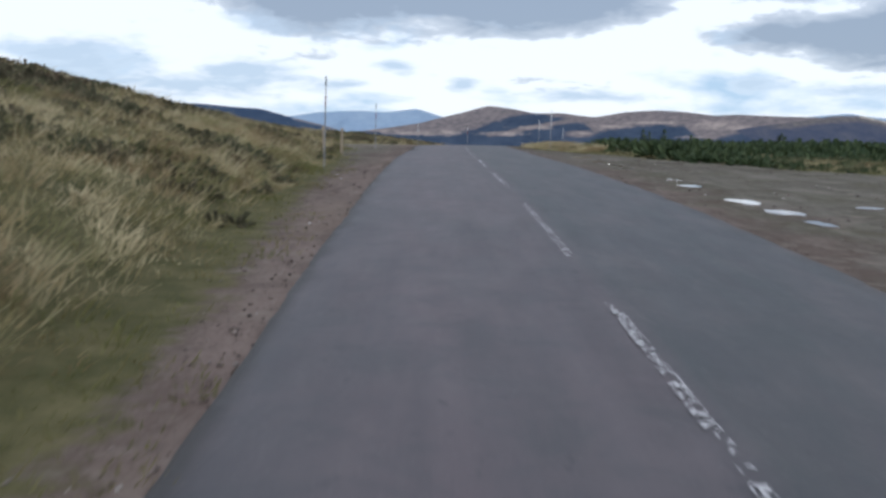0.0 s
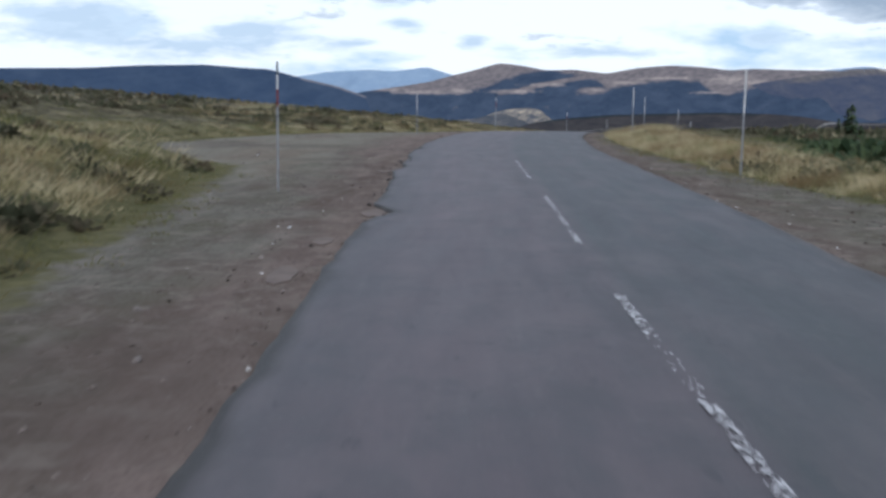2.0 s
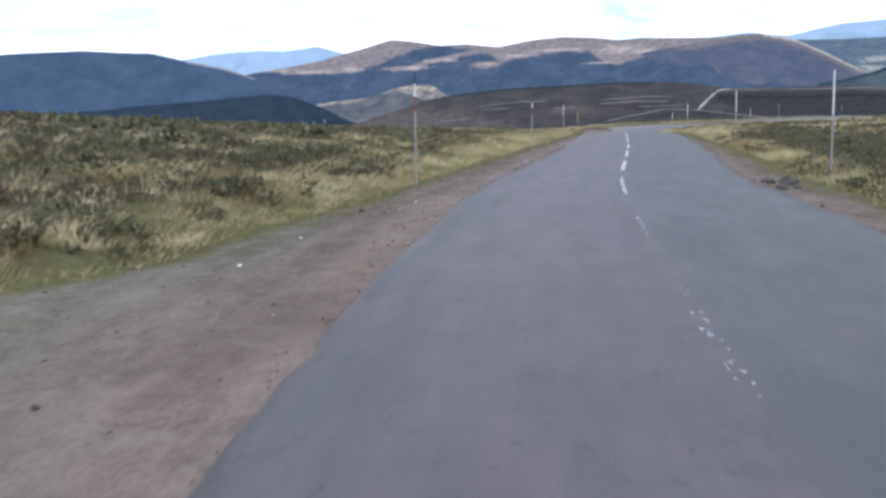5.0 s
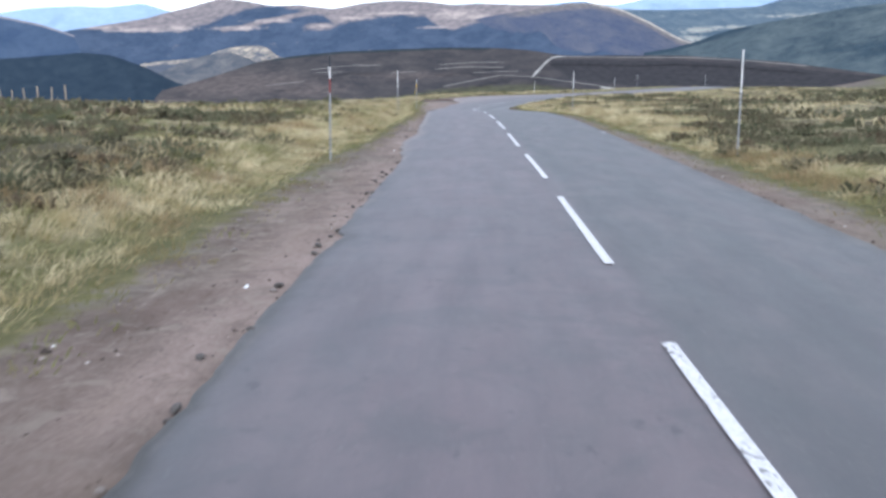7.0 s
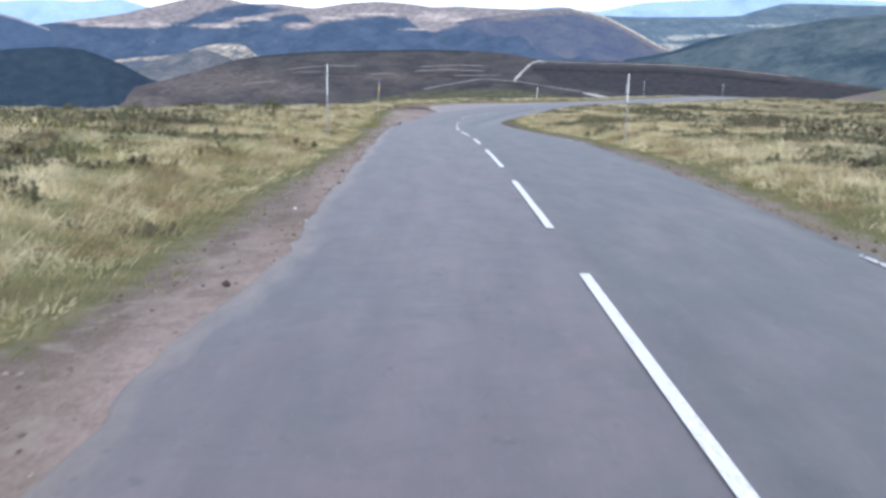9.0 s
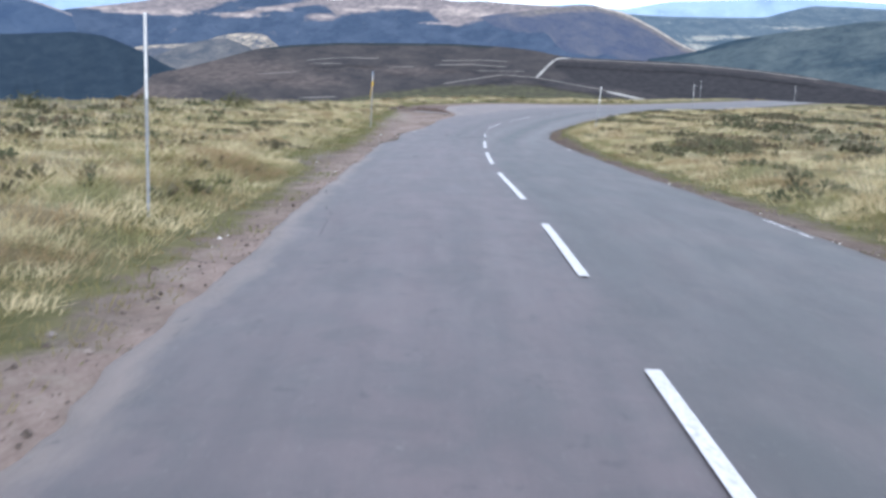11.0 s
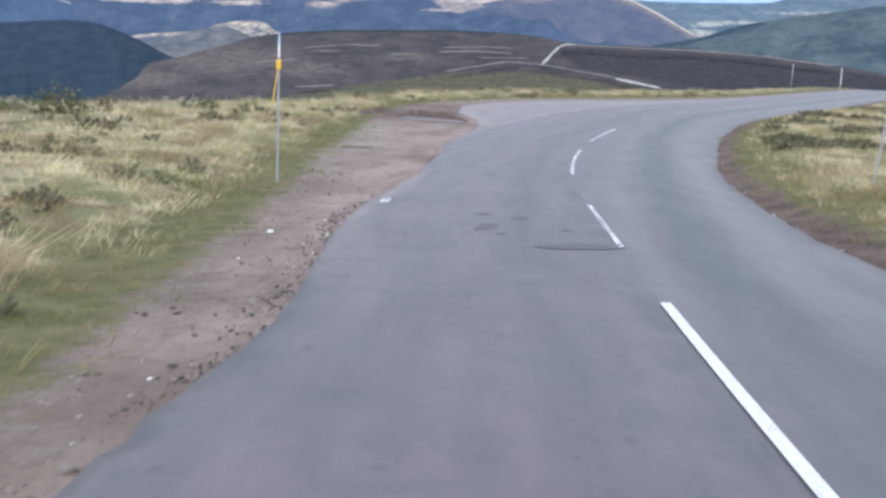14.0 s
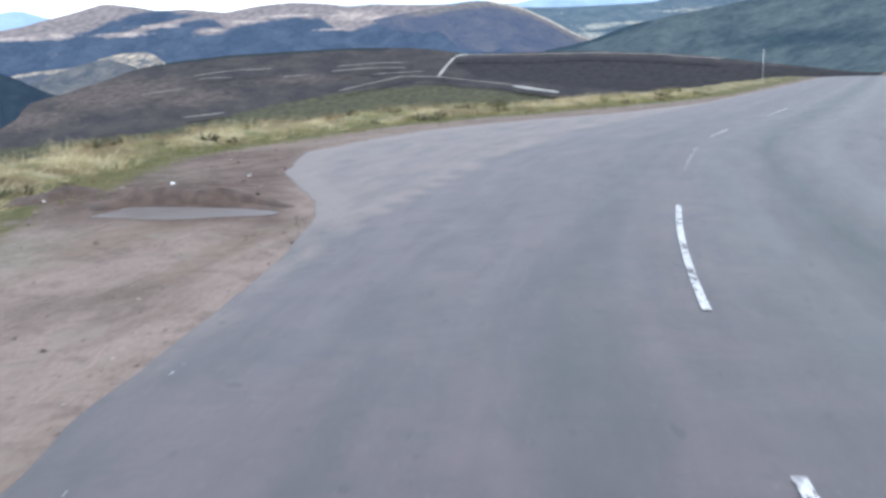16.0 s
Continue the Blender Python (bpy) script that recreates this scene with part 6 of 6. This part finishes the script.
spread = lambda a, b, n: a + (b - a) * gr.uniform(-0.02, 1.0, n)
close = lambda a, b, n: a + np.sign(b - a) * np.abs(gr.normal(0, 0.14, n))
piles = [clods(5200, 2, 250, -1, spread, 0.013), clods(2000, 2, 60, 1, spread, 0.016), clods(1200, 60, 250, 1, spread, 0.013), clods(1800, 2, 250, -1, close, 0.008), clods(1400, 2, 250, 1, close, 0.012), clods(700, 190, 200.5, -1, close, 0.01)]
base, gv, gf = 0, [], []
for v, q in piles:
    gv.append(v)
    gf.append(q + base)
    base += len(v)
tagged(new("loose_gravel", big_mesh("loose_gravel", np.concatenate(gv), np.concatenate(gf), GRAVEL, smooth=False)), "loose stones and dark clods on the bare verge", "gravel", kind="stuff")

# tar patches and dark scrapes on the bend
TAR = plain("old_tar", (0.075, 0.069, 0.075), 0.85, 0, 9, 0.25)


def patch(s, l, long, wide, seed, turn=0.0):
    t = float(np.interp(s, LINE_S, LINE_T)) + turn
    verts, n = [], 28
    for k in range(n):
        a = 2 * math.pi * k / n
        f = 1 + 0.35 * noise.noise(Vector((math.cos(a) * 2 + seed * 2.3, math.sin(a) * 2, seed)))
        p, q = math.cos(a) * wide / 2 * f, math.sin(a) * long / 2 * f
        ds, dl = q * math.cos(turn) - p * math.sin(turn), p * math.cos(turn) + q * math.sin(turn)
        x, y, z = road_top(s + ds, l + dl)
        verts.append((float(x), float(y), float(z) + 0.007))
    ob = new("tar_patch", mesh_of("tar_patch", verts, [tuple(range(n))[::-1]], TAR))
    ob.parent = road
    return tagged(ob, "dark patch of old tar")


for k, (s, l, long, wide, turn) in enumerate([(198.0, -1.7, 0.75, 0.3, 0.2), (199.3, -1.75, 0.3, 0.25, 0), (199.0, -1.2, 0.35, 0.25, 0), (197.4, -1.5, 0.2, 0.15, 0), (196.6, -0.55, 0.4, 1.05, -0.15), (197.9, -0.6, 0.25, 0.15, 0),
                                              (181.0, -2.05, 0.5, 0.16, 0), (186.5, -1.8, 0.12, 0.06, 0), (185.5, -1.5, 0.16, 0.05, 0.2), (186.2, -1.53, 0.2, 0.07, 0.1),
                                              (101.2, -1.75, 0.14, 0.05, 0), (100.3, -1.6, 0.12, 0.06, 0)]):
    patch(s, l, long, wide, k + 1, turn)


def crack(way, wide, seed, material, label):
    """A thin open crack that wavers along the given places (s, l)."""
    verts, faces, k = [], [], 0
    for (s0, l0), (s1, l1) in zip(way, way[1:]):
        n = max(3, int(abs(s1 - s0) / 0.12))
        for j in range(n + 1):
            f = j / n
            s, l = s0 + (s1 - s0) * f, l0 + (l1 - l0) * f + 0.05 * noise.noise(Vector((s0 + (s1 - s0) * f * 3.0, seed, 0)))
            w = wide * (0.6 + 0.6 * abs(noise.noise(Vector((s * 5, seed, 3)))))
            for side in (-1, 1):
                x, y, z = road_top(s, l + side * w / 2)
                verts.append((float(x), float(y), float(z) + 0.007))
            if k:
                faces.append((2 * k - 2, 2 * k - 1, 2 * k + 1, 2 * k))
            k += 1
    ob = new("crack", mesh_of("crack", verts, faces, material))
    ob.parent = road
    return tagged(ob, label)


CRACK = plain("crack_shadow", (0.03, 0.028, 0.028), 0.95, 0, 12, 0.3)
for k, (way, wide) in enumerate([([(167.2, -2.88), (168.1, -3.05)], 0.011), ([(165.0, -2.75), (166.4, -2.82)], 0.008), ([(98.9, -0.86), (99.6, -0.97)], 0.02), ([(169.6, -3.2), (170.6, -3.28)], 0.016),
                                 ([(64.6, -2.75), (66.4, -2.84)], 0.05)]):
    crack(way, wide, k + 1, CRACK, "thin dark crack in the asphalt")

# a fallen stick, a fence across the moor and shrubs along the brow
x, y, z = ground_at(210.2, -5.85)
stick = tube(-0.42, 0.42, 0.018, 0.012, 7)
bmesh.ops.transform(stick, matrix=pose(0, 0, 0.02, 90, 0, 72), verts=stick.verts)
me = bpy.data.meshes.new("stick")
stick.to_mesh(me)
stick.free()
me.materials.append(BARK)
ob = tagged(new("stick", me), "thin dark stick lying on the gravel", "stick")
ob.location = (x, y, z + 0.015)

fence_kinds = [(1.5, 0.05), (1.4, 0.045), (1.6, 0.055)]
fence = new("post_fence")
fr = random.Random(9)
for k in range(19):
    x, y = 5 - k * 1.17, 188 + k * 2.2
    z, _, _ = height(np.array([x]), np.array([y]))
    tall, rad = fence_kinds[k % 3]
    bm = tube(-0.2, tall, rad, rad * 0.9, 8, bevel=0.015)
    ob = part("fence_post", bm, WOOD, fence)
    ob.matrix_basis = pose(x, y, float(z[0]), fr.uniform(-3, 3), fr.uniform(-3, 3), 0)
wire = []
for h in (0.4, 0.75):
    vs, fs = [], []
    for k in range(19):
        x, y = 5 - k * 1.17, 188 + k * 2.2
        z, _, _ = height(np.array([x]), np.array([y]))
        vs += [(x, y - 0.07, float(z[0]) + h - 0.006), (x, y - 0.07, float(z[0]) + h + 0.006), (x, y - 0.058, float(z[0]) + h)]
        if k:
            a, b = 3 * k - 3, 3 * k
            fs += [(a, b, b + 1, a + 1), (a + 1, b + 1, b + 2, a + 2), (a + 2, b + 2, b, a)]
    w = new("wire", mesh_of("wire", vs, fs, BLACK_BAND))
    w.parent = fence
tagged(fence, "pale wooden post and wire fence across the moor", "fence")


SHRUB = Mat("shrub_leaves", 0.85, 0.2)
SHRUB = SHRUB.leaf(SHRUB.mix(SHRUB.island(), (0.05, 0.055, 0.026), (0.135, 0.125, 0.06)), 0.3)


def shrub(x, y, size, seed, label):
    z, _, _ = height(np.array([x]), np.array([y]))
    n = 420
    q = np.random.default_rng(seed)
    a, t = q.uniform(0, 2 * np.pi, n), np.arccos(q.uniform(-0.1, 1, n))
    rr = size * q.uniform(0.55, 1.1, n) * (1 + 0.25 * np.sin(3 * a + seed))
    c = np.stack([np.sin(t) * np.cos(a) * rr * 1.3, np.sin(t) * np.sin(a) * rr * 1.3, np.cos(t) * rr], -1)
    u, w = q.normal(0, 1, (n, 3)), q.normal(0, 1, (n, 3))
    u, w = u / np.linalg.norm(u, axis=1, keepdims=True) * size * 0.1, w / np.linalg.norm(w, axis=1, keepdims=True) * size * 0.08
    v = np.stack([c - u, c - w, c + u, c + w], 1).reshape(-1, 3)
    root = new("shrub")
    crown = new("crown", big_mesh("crown", v, np.arange(n)[:, None] * 4 + [0, 1, 2, 3], SHRUB, smooth=False))
    crown.parent = root
    part("stem", tube(-0.1, size * 0.8, 0.05, 0.02, 6), BARK, root)
    root.location = (x, y, float(z[0]))
    return tagged(root, label, "shrub", "shrubs along the brow")


for k, (s, l, size) in enumerate([(214, -17.5, 0.75), (219, -15.5, 0.4), (210, -21, 0.5), (204, -24, 0.7), (198, -26, 0.6), (206, -30, 0.5), (60, -30, 0.7), (72, -34, 0.8), (80, -31, 0.6), (244, -10.5, 0.35), (40, -22, 0.8), (50, -27, 0.7)]):
    x, y, _ = road_at(s, l)
    shrub(float(x), float(y), size, k + 3, "dark green shrub in rough moor grass")
